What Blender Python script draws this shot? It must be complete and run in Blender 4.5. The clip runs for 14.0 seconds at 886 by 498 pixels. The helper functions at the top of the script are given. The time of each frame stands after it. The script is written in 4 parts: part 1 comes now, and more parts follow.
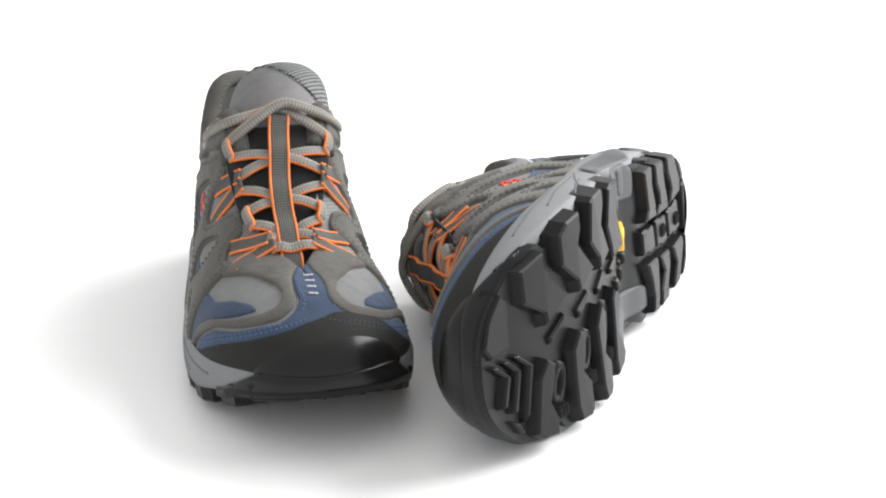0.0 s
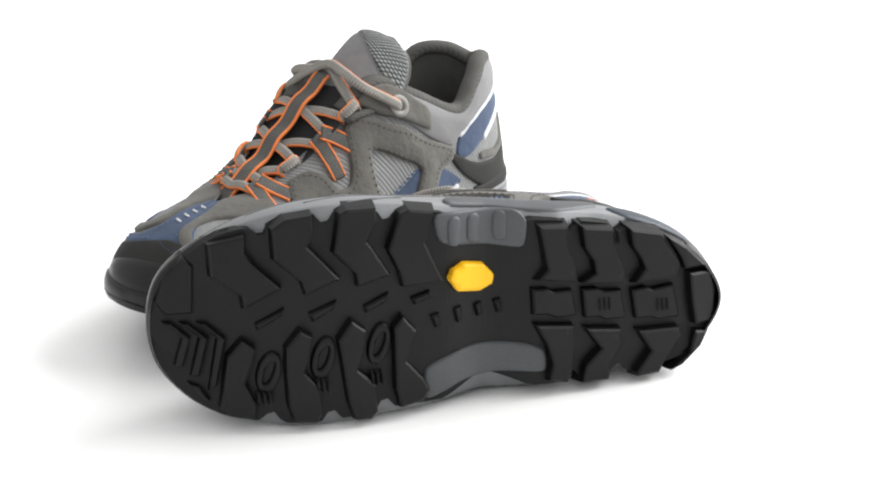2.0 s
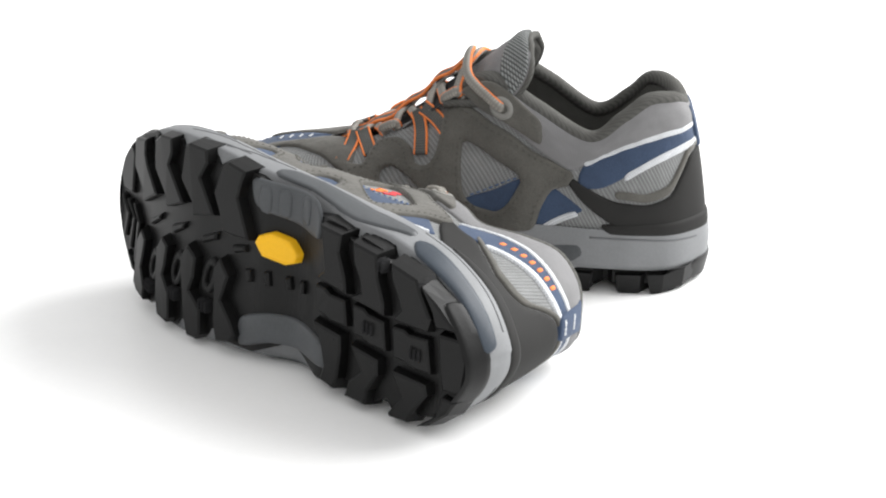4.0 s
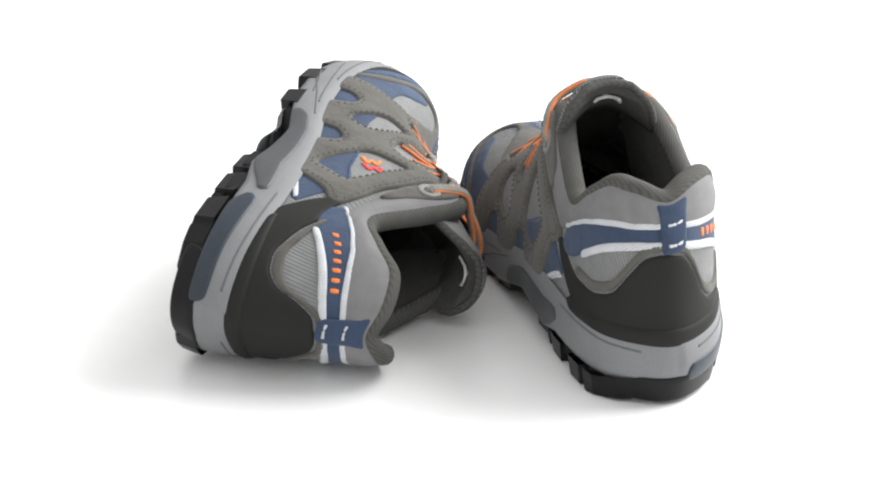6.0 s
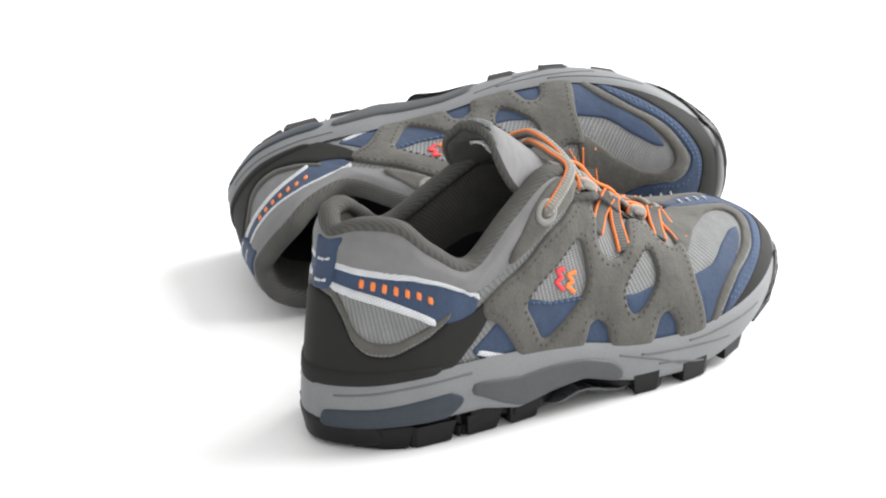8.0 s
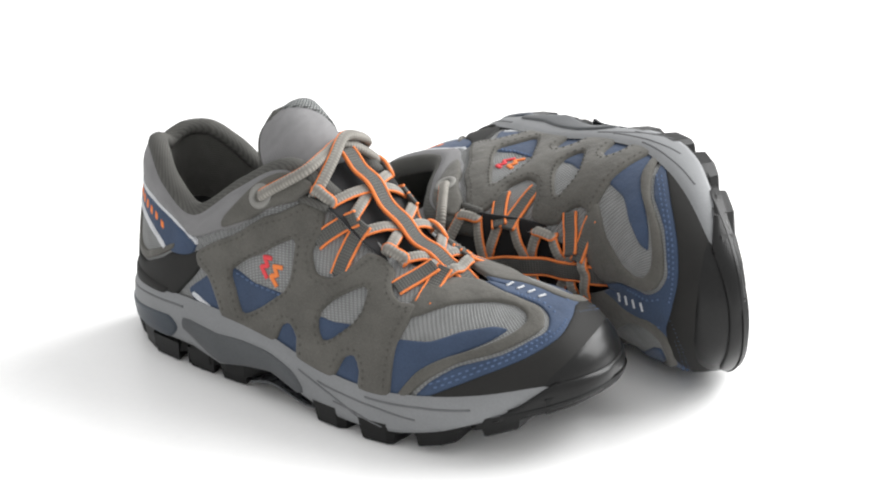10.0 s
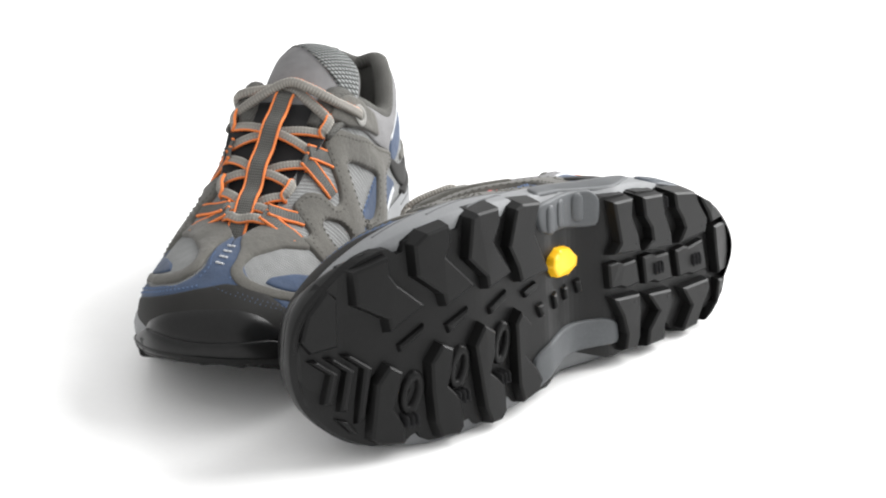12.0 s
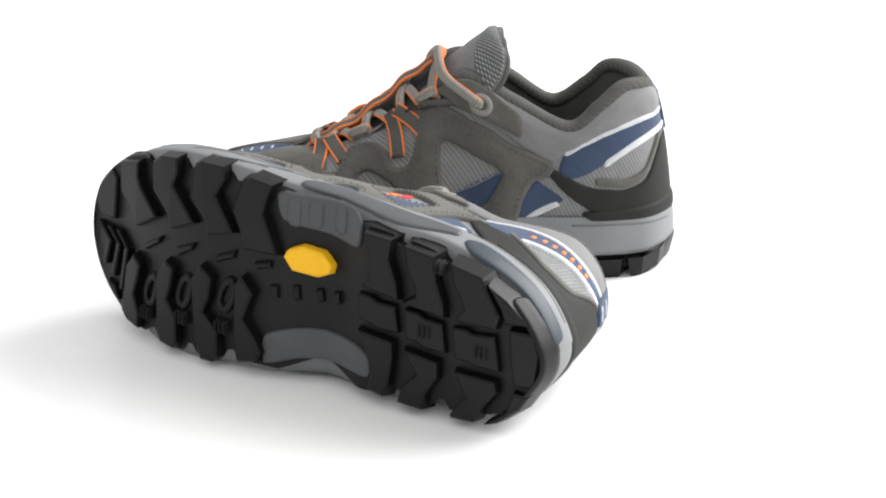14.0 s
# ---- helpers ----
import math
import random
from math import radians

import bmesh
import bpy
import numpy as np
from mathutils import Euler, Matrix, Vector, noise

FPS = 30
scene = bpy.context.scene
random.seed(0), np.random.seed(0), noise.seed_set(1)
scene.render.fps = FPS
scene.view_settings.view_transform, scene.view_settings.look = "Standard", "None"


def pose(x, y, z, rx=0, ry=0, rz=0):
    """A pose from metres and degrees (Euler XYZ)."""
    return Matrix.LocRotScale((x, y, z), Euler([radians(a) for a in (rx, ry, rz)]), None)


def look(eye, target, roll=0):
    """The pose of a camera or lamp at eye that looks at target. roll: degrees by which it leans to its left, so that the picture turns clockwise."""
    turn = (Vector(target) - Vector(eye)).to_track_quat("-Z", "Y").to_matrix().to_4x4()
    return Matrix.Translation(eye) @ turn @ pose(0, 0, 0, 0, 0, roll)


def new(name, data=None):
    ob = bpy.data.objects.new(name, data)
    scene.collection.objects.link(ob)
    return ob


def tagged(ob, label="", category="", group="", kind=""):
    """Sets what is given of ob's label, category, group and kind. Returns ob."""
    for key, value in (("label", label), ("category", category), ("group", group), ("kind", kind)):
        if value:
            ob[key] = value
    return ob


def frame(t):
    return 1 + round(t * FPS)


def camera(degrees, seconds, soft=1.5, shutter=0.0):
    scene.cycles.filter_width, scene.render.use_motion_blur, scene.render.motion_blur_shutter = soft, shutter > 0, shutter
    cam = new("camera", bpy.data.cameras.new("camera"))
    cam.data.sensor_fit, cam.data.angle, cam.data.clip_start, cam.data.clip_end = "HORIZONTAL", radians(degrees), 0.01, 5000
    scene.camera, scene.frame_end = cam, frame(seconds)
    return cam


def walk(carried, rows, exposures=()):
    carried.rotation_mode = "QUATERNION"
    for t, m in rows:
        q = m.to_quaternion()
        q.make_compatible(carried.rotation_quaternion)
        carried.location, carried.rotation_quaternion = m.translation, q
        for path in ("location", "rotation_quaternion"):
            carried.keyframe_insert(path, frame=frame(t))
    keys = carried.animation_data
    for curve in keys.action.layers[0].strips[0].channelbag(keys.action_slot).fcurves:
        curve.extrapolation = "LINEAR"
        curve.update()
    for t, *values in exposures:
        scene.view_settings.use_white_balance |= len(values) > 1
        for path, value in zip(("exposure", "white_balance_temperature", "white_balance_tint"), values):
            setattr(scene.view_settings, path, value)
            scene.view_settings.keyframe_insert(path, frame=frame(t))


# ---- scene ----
cam = camera(25.72, 14.0, 2.1)
walk(cam, [(0.0, pose(-0.00125, -0.97751, 0.43548, 67.9264, 0.6071, -0.3525)),
           (14.0, pose(-0.00125, -0.97751, 0.43548, 67.9264, 0.6071, -0.3525))])

# ---- light: a white studio with one large soft light ----
world = bpy.data.worlds.new("studio")
scene.world = world
world.use_nodes = True
world.node_tree.nodes["Background"].inputs[0].default_value = (1.0, 1.0, 1.0, 1)
world.node_tree.nodes["Background"].inputs[1].default_value = 0.8


def soft_light(name, eye, target, width, height, power):
    data = bpy.data.lights.new(name, "AREA")
    data.shape, data.size, data.size_y, data.energy = "RECTANGLE", width, height, power
    ob = new(name, data)
    ob.matrix_world = look(eye, target)
    return ob


soft_light("softbox", (1.3, 0.55, 1.0), (0, 0, 0.03), 1.5, 1.4, 54)
scene.view_settings.exposure = 0.3

# ---- materials ----
def surface(name, colour, rough=0.8, spread=0.25, grain=900.0, bump=0.15, depth=0.0004, sheen=0.0, coarse=60.0, gloss=0.25, folds=0.0):
    """A matt surface with grain and larger stains in its colour, and a fine relief."""
    m = bpy.data.materials.new(name)
    m.use_nodes = True
    nt = m.node_tree
    b = nt.nodes["Principled BSDF"]
    at = nt.nodes.new("ShaderNodeTexCoord")
    fine, wide = nt.nodes.new("ShaderNodeTexNoise"), nt.nodes.new("ShaderNodeTexNoise")
    fine.inputs["Scale"].default_value, fine.inputs["Detail"].default_value = grain, 4
    wide.inputs["Scale"].default_value, wide.inputs["Detail"].default_value = coarse, 5
    both = nt.nodes.new("ShaderNodeMath")
    both.operation = "ADD"
    ramp = nt.nodes.new("ShaderNodeValToRGB")
    half = nt.nodes.new("ShaderNodeMath")
    half.operation, half.inputs[1].default_value = "MULTIPLY", 0.5
    ramp.color_ramp.elements[0].position, ramp.color_ramp.elements[1].position = 0.35, 0.65
    ramp.color_ramp.elements[0].color = (*[c * (1 - spread) for c in colour], 1)
    ramp.color_ramp.elements[1].color = (*[min(1, c * (1 + spread)) for c in colour], 1)
    relief = nt.nodes.new("ShaderNodeBump")
    relief.inputs["Strength"].default_value, relief.inputs["Distance"].default_value = bump, depth
    crease = nt.nodes.new("ShaderNodeBump")
    crease.inputs["Strength"].default_value, crease.inputs["Distance"].default_value = 0.5, folds
    link = nt.links.new
    link(wide.outputs["Fac"], crease.inputs["Height"])
    link(crease.outputs["Normal"], relief.inputs["Normal"])
    link(at.outputs["Object"], fine.inputs["Vector"])
    link(at.outputs["Object"], wide.inputs["Vector"])
    link(fine.outputs["Fac"], both.inputs[0])
    link(wide.outputs["Fac"], both.inputs[1])
    link(both.outputs[0], half.inputs[0])
    link(half.outputs[0], ramp.inputs["Fac"])
    link(ramp.outputs["Color"], b.inputs["Base Color"])
    link(fine.outputs["Fac"], relief.inputs["Height"])
    link(relief.outputs["Normal"], b.inputs["Normal"])
    b.inputs["Roughness"].default_value = rough
    b.inputs["Sheen Weight"].default_value = sheen
    b.inputs["Specular IOR Level"].default_value = gloss
    return m


def woven(name, light, dark, across, along, rough=0.8, bump=0.5, slant=0.0, depth=0.0006):
    """A fabric of ribs: across and along are the pitches of its threads in millimetres."""
    m = bpy.data.materials.new(name)
    m.use_nodes = True
    nt = m.node_tree
    b = nt.nodes["Principled BSDF"]
    at = nt.nodes.new("ShaderNodeUVMap")
    turn = nt.nodes.new("ShaderNodeMapping")
    turn.inputs["Rotation"].default_value[2] = radians(slant)
    link = nt.links.new
    link(at.outputs["UV"], turn.inputs["Vector"])
    waves = []
    for pitch, way in ((across, "X"), (along, "Y")):
        wv = nt.nodes.new("ShaderNodeTexWave")
        wv.bands_direction = way
        wv.inputs["Scale"].default_value = 0.314 / pitch
        wv.inputs["Distortion"].default_value, wv.inputs["Detail"].default_value = 0.6, 1.0
        wv.inputs["Detail Scale"].default_value = 0.6
        link(turn.outputs["Vector"], wv.inputs["Vector"])
        waves.append(wv)
    mix = nt.nodes.new("ShaderNodeMath")
    mix.operation = "MULTIPLY"
    link(waves[0].outputs["Fac"], mix.inputs[0])
    link(waves[1].outputs["Fac"], mix.inputs[1])
    soft = nt.nodes.new("ShaderNodeMath")
    soft.operation, soft.inputs[1].default_value = "POWER", 0.6
    link(mix.outputs[0], soft.inputs[0])
    stain = nt.nodes.new("ShaderNodeTexNoise")
    stain.inputs["Scale"].default_value = 0.12
    link(at.outputs["UV"], stain.inputs["Vector"])
    ramp = nt.nodes.new("ShaderNodeValToRGB")
    ramp.color_ramp.elements[0].color, ramp.color_ramp.elements[1].color = (*dark, 1), (*light, 1)
    ramp.color_ramp.elements[1].position = 0.75
    link(soft.outputs[0], ramp.inputs["Fac"])
    tone = nt.nodes.new("ShaderNodeMix")
    tone.data_type, tone.blend_type = "RGBA", "MULTIPLY"
    tone.inputs["Factor"].default_value = 0.35
    link(ramp.outputs["Color"], tone.inputs["A"])
    link(stain.outputs["Fac"], tone.inputs["B"])
    link(tone.outputs["Result"], b.inputs["Base Color"])
    relief = nt.nodes.new("ShaderNodeBump")
    relief.inputs["Strength"].default_value, relief.inputs["Distance"].default_value = bump, depth
    link(soft.outputs[0], relief.inputs["Height"])
    link(relief.outputs["Normal"], b.inputs["Normal"])
    b.inputs["Roughness"].default_value = rough
    b.inputs["Specular IOR Level"].default_value = 0.2
    return m


SHEET = surface("white_sheet", (0.92, 0.92, 0.915), 0.34, 0.01, 300, 0.02, 0.0002)
SUEDE = surface("grey_suede", (0.09, 0.0865, 0.0775), 0.9, 0.22, 1400, 0.35, 0.0004, 0.12, folds=0.004)
NAVY = surface("blue_nubuck", (0.036, 0.056, 0.1), 0.8, 0.2, 1500, 0.25, 0.0003, 0.1, folds=0.003)
SMOOTH = woven("grey_nylon", (0.25, 0.248, 0.252), (0.19, 0.188, 0.19), 0.9, 0.9, 0.7, 0.2)
MESH = woven("grey_mesh", (0.33, 0.337, 0.333), (0.185, 0.188, 0.188), 1.7, 0.9, 0.8, 0.7, 24)
DOTS = woven("open_mesh", (0.36, 0.375, 0.37), (0.04, 0.043, 0.042), 2.6, 2.6, 0.8, 0.8, 40)
LINING = woven("lining_mesh", (0.125, 0.123, 0.114), (0.075, 0.074, 0.069), 0.9, 1.3, 0.9, 0.35, 20)
LACE = woven("lace_weave", (0.36, 0.343, 0.31), (0.22, 0.21, 0.19), 1.7, 6.0, 0.85, 0.6)
WEB = woven("webbing", (0.15, 0.148, 0.138), (0.085, 0.085, 0.08), 1.5, 1.2, 0.85, 0.6)
# also paints the shade in the lower lining and the tread's recesses
DARK = surface("black_gusset_and_shade", (0.018, 0.018, 0.019), 0.85, 0.2, 1500, 0.2)
COUNTER = surface("black_counter", (0.017, 0.0166, 0.0158), 0.7, 0.12, 1800, 0.12, 0.0002, gloss=0.2)
RUBBER = surface("black_rubber", (0.0045, 0.0045, 0.0045), 0.42, 0.25, 700, 0.15, 0.0003, gloss=0.22)
CAP = surface("toe_rubber", (0.009, 0.009, 0.009), 0.3, 0.15, 500, 0.1, 0.0003, gloss=0.24)
FOAM = surface("grey_midsole", (0.19, 0.195, 0.2), 0.55, 0.07, 900, 0.08, 0.0002)
# foam grey made darker: the shade of its moulded lines as colour
GROOVE_SHADE = surface("grey_groove_shade", (0.115, 0.118, 0.122), 0.6, 0.08, 900, 0.08, 0.0002)
SHANK = surface("dark_grey_shank", (0.068, 0.072, 0.076), 0.45, 0.1, 700, 0.06, 0.0002)
INSERT = surface("dark_blue_insert", (0.033, 0.042, 0.054), 0.4, 0.1, 700, 0.06, 0.0002)
ORANGE = surface("orange_thread", (0.74, 0.21, 0.06), 0.75, 0.15, 2500, 0.3, 0.0002)
RED = surface("red_print", (0.62, 0.06, 0.07), 0.7, 0.1, 2500, 0.2, 0.0002)
WHITE = woven("white_piping", (0.8, 0.81, 0.82), (0.5, 0.52, 0.55), 1.1, 1.1, 0.7, 0.5, 30)
THREAD = surface("grey_thread", (0.078, 0.075, 0.067), 0.85, 0.2, 3000, 0.2, 0.0002)
BLUE_THREAD = surface("blue_thread", (0.08, 0.12, 0.21), 0.8, 0.2, 3000, 0.2, 0.0002)
YELLOW = surface("yellow_badge", (0.85, 0.46, 0.012), 0.35, 0.04, 900, 0.04, 0.0002)
RING = surface("grey_ring", (0.2, 0.197, 0.183), 0.45, 0.08, 900, 0.05, 0.0002)
TAG = surface("label_cloth", (0.55, 0.55, 0.55), 0.8, 0.12, 2000, 0.2, 0.0002)

# ---- shape of the shoe: millimetres, x from heel to toe, l towards the outer side, z up ----
# stations round the upper from the toe (0) over the outer side to the heel (15) and back over the inner side
STATIONS = [
    ((290, 2, 38), (236, 1, 69), 1.0), ((285, 21, 38), (234, 1, 69.3), 1.0), ((269, 36, 36), (231, 1.5, 69.7), 1.0),
    ((249, 47, 32), (227, 2, 70), 1.0), ((226, 53.5, 28), (219, 6, 71), 0.95), ((200, 56, 25), (203, 14, 73), 0.85),
    ((176, 54.5, 25), (184, 20, 81), 0.75), ((150, 51, 28), (163, 22, 93), 0.65), ((126, 47, 33), (146, 24, 106), 0.55),
    ((104, 44, 36), (124, 27, 118), 0.5), ((84, 42, 37.5), (98, 31, 105), 0.45), ((62, 38.5, 37.5), (69, 34, 86), 0.4),
    ((40, 33, 36), (48, 31, 97), 0.4), ((20, 23, 34), (35, 24, 109), 0.4), ((7, 9, 32.5), (22, 11, 110), 0.4),
    ((2, -4, 32), (15, -4, 104.5), 0.4), ((7, -17, 32.5), (20, -18, 109), 0.4), ((20, -31, 33.5), (33, -26, 109), 0.4),
    ((40, -37.5, 34.5), (47, -32, 100), 0.4), ((62, -39.5, 35), (66, -35, 89), 0.4), ((84, -40, 36), (98, -31, 105), 0.45),
    ((103, -41, 36.5), (124, -25, 118), 0.5), ((126, -41, 35), (146, -20, 106), 0.55), ((152, -43, 31), (163, -16, 93), 0.65),
    ((180, -44.5, 27), (184, -11, 81), 0.75), ((207, -48, 26), (203, -8, 73), 0.85), ((234, -48.5, 28), (219, -2, 71), 0.95),
    ((258, -42.5, 32), (227, 2, 70), 1.0), ((275, -32.5, 36), (231, 1.5, 69.7), 1.0), ((287, -17, 38), (234, 1, 69.3), 1.0)]
BASE = np.array([s[0] for s in STATIONS], float)
TOP = np.array([s[1] for s in STATIONS], float)
BULGE = np.array([s[2] for s in STATIONS], float)


def loop(table, k):
    """Smooth closed curve through the rows of a table, at the places k."""
    k = np.asarray(k, float)
    n = len(table)
    i = np.floor(k).astype(int)
    f = k - i
    if table.ndim > 1:
        f = f[..., None]
    a, b, c, d = (table[(i + j) % n] for j in (-1, 0, 1, 2))
    return 0.5 * (2 * b + (c - a) * f + (2 * a - 5 * b + 4 * c - d) * f * f + (3 * b - a - 3 * c + d) * f ** 3)


def skin(k, w):
    """The upper's outer face: k round the shoe, w from the sole edge (0) to the top line (1)."""
    k, w = np.asarray(k, float), np.asarray(w, float)
    a, b, g = loop(BASE, k), loop(TOP, k), loop(BULGE, k)
    across = (1 - g) * w + g * (1 - np.cos(w * np.pi / 2))
    rise = (1 - g) * w + g * np.sin(w * np.pi / 2)
    p = a + (b - a) * np.stack([across, across, rise], -1)
    return p


def skin_normal(k, w):
    k, w = np.asarray(k, float), np.asarray(w, float)
    du = skin(k + 0.03, w) - skin(k - 0.03, w)
    dv = skin(k, np.minimum(w + 0.01, 1)) - skin(k, np.minimum(w + 0.01, 1) - 0.02)
    n = np.cross(du, dv)
    return n / np.maximum(np.linalg.norm(n, axis=-1, keepdims=True), 1e-9)


def sole_rise(x):
    """Height of the tread over the ground: toe spring and a bevelled heel."""
    x = np.asarray(x, float)
    return 13 * (np.maximum(x - 195, 0) / 58) ** 1.7 + 5 * (np.maximum(22 - x, 0) / 22) ** 1.6


def w_at(k, z):
    """How far up the upper at k the height z lies."""
    f = np.linspace(0, 1, 81)
    return float(np.interp(z, skin(np.full(81, float(k)), f)[:, 2], f))

from mathutils.geometry import delaunay_2d_cdt

SIDE = 1     # +1: a left shoe, -1: a right one


def put(name, V, F, material, parent=None, label="", smooth=True, uv=None):
    V = np.asarray(V, float) * (0.000985, 0.001 * SIDE, 0.001)
    F = [tuple(int(i) for i in f) for f in F]
    if SIDE > 0:
        F = [f[::-1] for f in F]
    me = bpy.data.meshes.new(name)
    me.from_pydata([tuple(v) for v in V], [], F)
    me.materials.append(material)
    if smooth:
        me.polygons.foreach_set("use_smooth", [True] * len(me.polygons))
    if uv is not None:
        layer = me.uv_layers.new(name="UVMap")
        at = np.empty(len(me.loops), int)
        me.loops.foreach_get("vertex_index", at)
        layer.data.foreach_set("uv", np.asarray(uv, float)[at].ravel())
    ob = new(name, me)
    ob.parent = parent
    return tagged(ob, label)


def grid_faces(n, m, closed=False):
    F = []
    for i in range(n if closed else n - 1):
        for j in range(m - 1):
            a, b = i * m + j, ((i + 1) % n) * m + j
            F.append((a, b, b + 1, a + 1))
    return F


METRIC = np.array((18.0, 62.0))      # about so many millimetres to a step of k and of w


def round_outline(points, step=2.0, closed=True, sharp=0.35):
    """Points along a softened outline, in millimetres."""
    p = np.asarray(points, float)
    n = len(p)
    out = []
    for i in range(n if closed else n - 1):
        if closed:
            a, b, c, d = (p[(i + j) % n] for j in (-1, 0, 1, 2))
        else:
            a, b, c, d = (p[min(max(i + j, 0), n - 1)] for j in (-1, 0, 1, 2))
        m0, m1 = (c - a) * sharp, (d - b) * sharp
        length = np.linalg.norm(c - b)
        m0 *= min(1, length / max(np.linalg.norm(m0), 1e-9))
        m1 *= min(1, length / max(np.linalg.norm(m1), 1e-9))
        for f in np.arange(0, 1, 1 / max(1, round(length / step))):
            out.append((2 * f ** 3 - 3 * f * f + 1) * b + (f ** 3 - 2 * f * f + f) * m0 + (3 * f * f - 2 * f ** 3) * c + (f ** 3 - f * f) * m1)
    if not closed:
        out.append(p[-1])
    return np.array(out)


def inside(q, ring):
    x, y = q[:, 0][:, None], q[:, 1][:, None]
    x0, y0 = ring[:, 0], ring[:, 1]
    x1, y1 = np.roll(x0, -1), np.roll(y0, -1)
    hit = (y0 > y) != (y1 > y)
    cut = x < (x1 - x0) * (y - y0) / np.where(y1 == y0, 1e-9, y1 - y0) + x0
    return (hit & cut).sum(1) % 2 == 1


def to_edge(q, rings):
    best = np.full(len(q), 1e9)
    for r in rings:
        a, b = r, np.roll(r, -1, 0)
        ab = b - a
        f = np.clip(((q[:, None] - a) * ab).sum(2) / np.maximum((ab * ab).sum(1), 1e-9), 0, 1)
        best = np.minimum(best, np.linalg.norm(q[:, None] - (a + f[..., None] * ab), axis=2).min(1))
    return best


def patch(name, outline, material, parent, thick=1.2, holes=(), label="", edge=1.4, surf=None, normal=None, metric=METRIC, lift=0.0, pad=0.0, step=2.2, sharp=0.35):
    """A piece with rounded edges laid on a surface. Its outline and holes are in the surface's own two coordinates."""
    surf, normal = surf or skin, normal or skin_normal
    rings = [round_outline(np.asarray(r, float) * metric, step, sharp=sharp) for r in (outline, *holes)]
    pts, edges = [], []
    for r in rings:
        o = len(pts)
        pts += [tuple(v) for v in r]
        edges += [(o + i, o + (i + 1) % len(r)) for i in range(len(r))]
    count = len(pts)
    lo, hi = rings[0].min(0), rings[0].max(0)
    gx, gy = np.meshgrid(np.arange(lo[0] + 1, hi[0], 3.0), np.arange(lo[1] + 1, hi[1], 3.0), indexing="ij")
    q = np.stack([gx.ravel(), gy.ravel()], 1)
    near = []
    for r in rings:
        d = np.roll(r, -1, 0) - np.roll(r, 1, 0)
        n = np.stack([-d[:, 1], d[:, 0]], 1) / np.maximum(np.linalg.norm(d, axis=1), 1e-9)[:, None]
        near += [r + n * edge, r - n * edge, r + n * edge * 0.4, r - n * edge * 0.4]
    near = np.concatenate(near)

    def within(v):
        ok = inside(v, rings[0])
        for r in rings[1:]:
            ok &= ~inside(v, r)
        return ok
    if len(q):
        q = q[within(q)]
    if len(q):
        q = q[to_edge(q, rings) > edge * 1.5]
    near = near[within(near)]
    near = near[to_edge(near, rings) > edge * 0.36]
    pts += [tuple(v) for v in near] + [tuple(v) for v in q]
    P, _, F, *_ = delaunay_2d_cdt([Vector(v) for v in pts], edges, [], 0, 1e-5)
    P = np.array([tuple(v) for v in P])
    F = np.array([tuple(f) for f in F])
    F = F[within(P[F].mean(1))]
    dist = to_edge(P, rings)
    f = np.clip(dist / edge, 0, 1)
    high = lift + thick * np.sqrt(1 - (1 - f) ** 2) + pad * np.clip(dist / 14, 0, 1) ** 0.6 - 0.35 * (dist < 1e-3)
    a = P / metric
    V = surf(a[:, 0], a[:, 1]) + normal(a[:, 0], a[:, 1]) * high[:, None]
    u = P[F]
    e1, e2 = u[:, 1] - u[:, 0], u[:, 2] - u[:, 0]
    flip = e1[:, 0] * e2[:, 1] - e1[:, 1] * e2[:, 0] < 0
    F[flip] = F[flip][:, ::-1]
    return put(name, V, F, material, parent, label, uv=P)


def stitches(parent, lines, material=None, high=1.25, pitch=2.9, name="stitching", metric=METRIC):
    """Rows of short raised threads along open lines on the upper."""
    V, F = [], []
    lines = list(lines)
    for line in lines:
        r = round_outline(np.asarray(line, float) * metric, 0.5, closed=False)
        gap = np.linalg.norm(np.diff(np.asarray(line, float) * metric, axis=0), axis=1)
        if gap.max() > 8 and len(line) > 40:
            cut = [0, *(np.where(gap > 8)[0] + 1), len(line)]
            lines.extend(line[a:b] for a, b in zip(cut, cut[1:]) if b - a > 3)
            continue
        s = np.concatenate([[0], np.cumsum(np.linalg.norm(np.diff(r, axis=0), axis=1))])
        for c in np.arange(1, s[-1] - 1, pitch):
            a = np.stack([np.interp(c + o, s, r[:, j]) for j in (0, 1) for o in (-0.95, 0.95)]).reshape(2, 2).T / metric
            p, n = skin(a[:, 0], a[:, 1]), skin_normal(a[:, 0], a[:, 1])
            d = p[1] - p[0]
            side = np.cross(n[0], d / np.linalg.norm(d)) * 0.42
            o = len(V)
            mid = (p[0] + p[1]) / 2 + n[0] * (high + 0.5)
            V += [p[0] + n[0] * (high - 0.4) - side, p[0] + n[0] * (high - 0.4) + side, p[1] + n[1] * (high - 0.4) - side, p[1] + n[1] * (high - 0.4) + side, mid - side, mid + side]
            F += [(o, o + 1, o + 5, o + 4), (o + 4, o + 5, o + 3, o + 2), (o, o + 4, o + 2), (o + 1, o + 3, o + 5)]
    ob = put(name, V, F, material or THREAD, parent)
    return tagged(ob, kind="stuff")


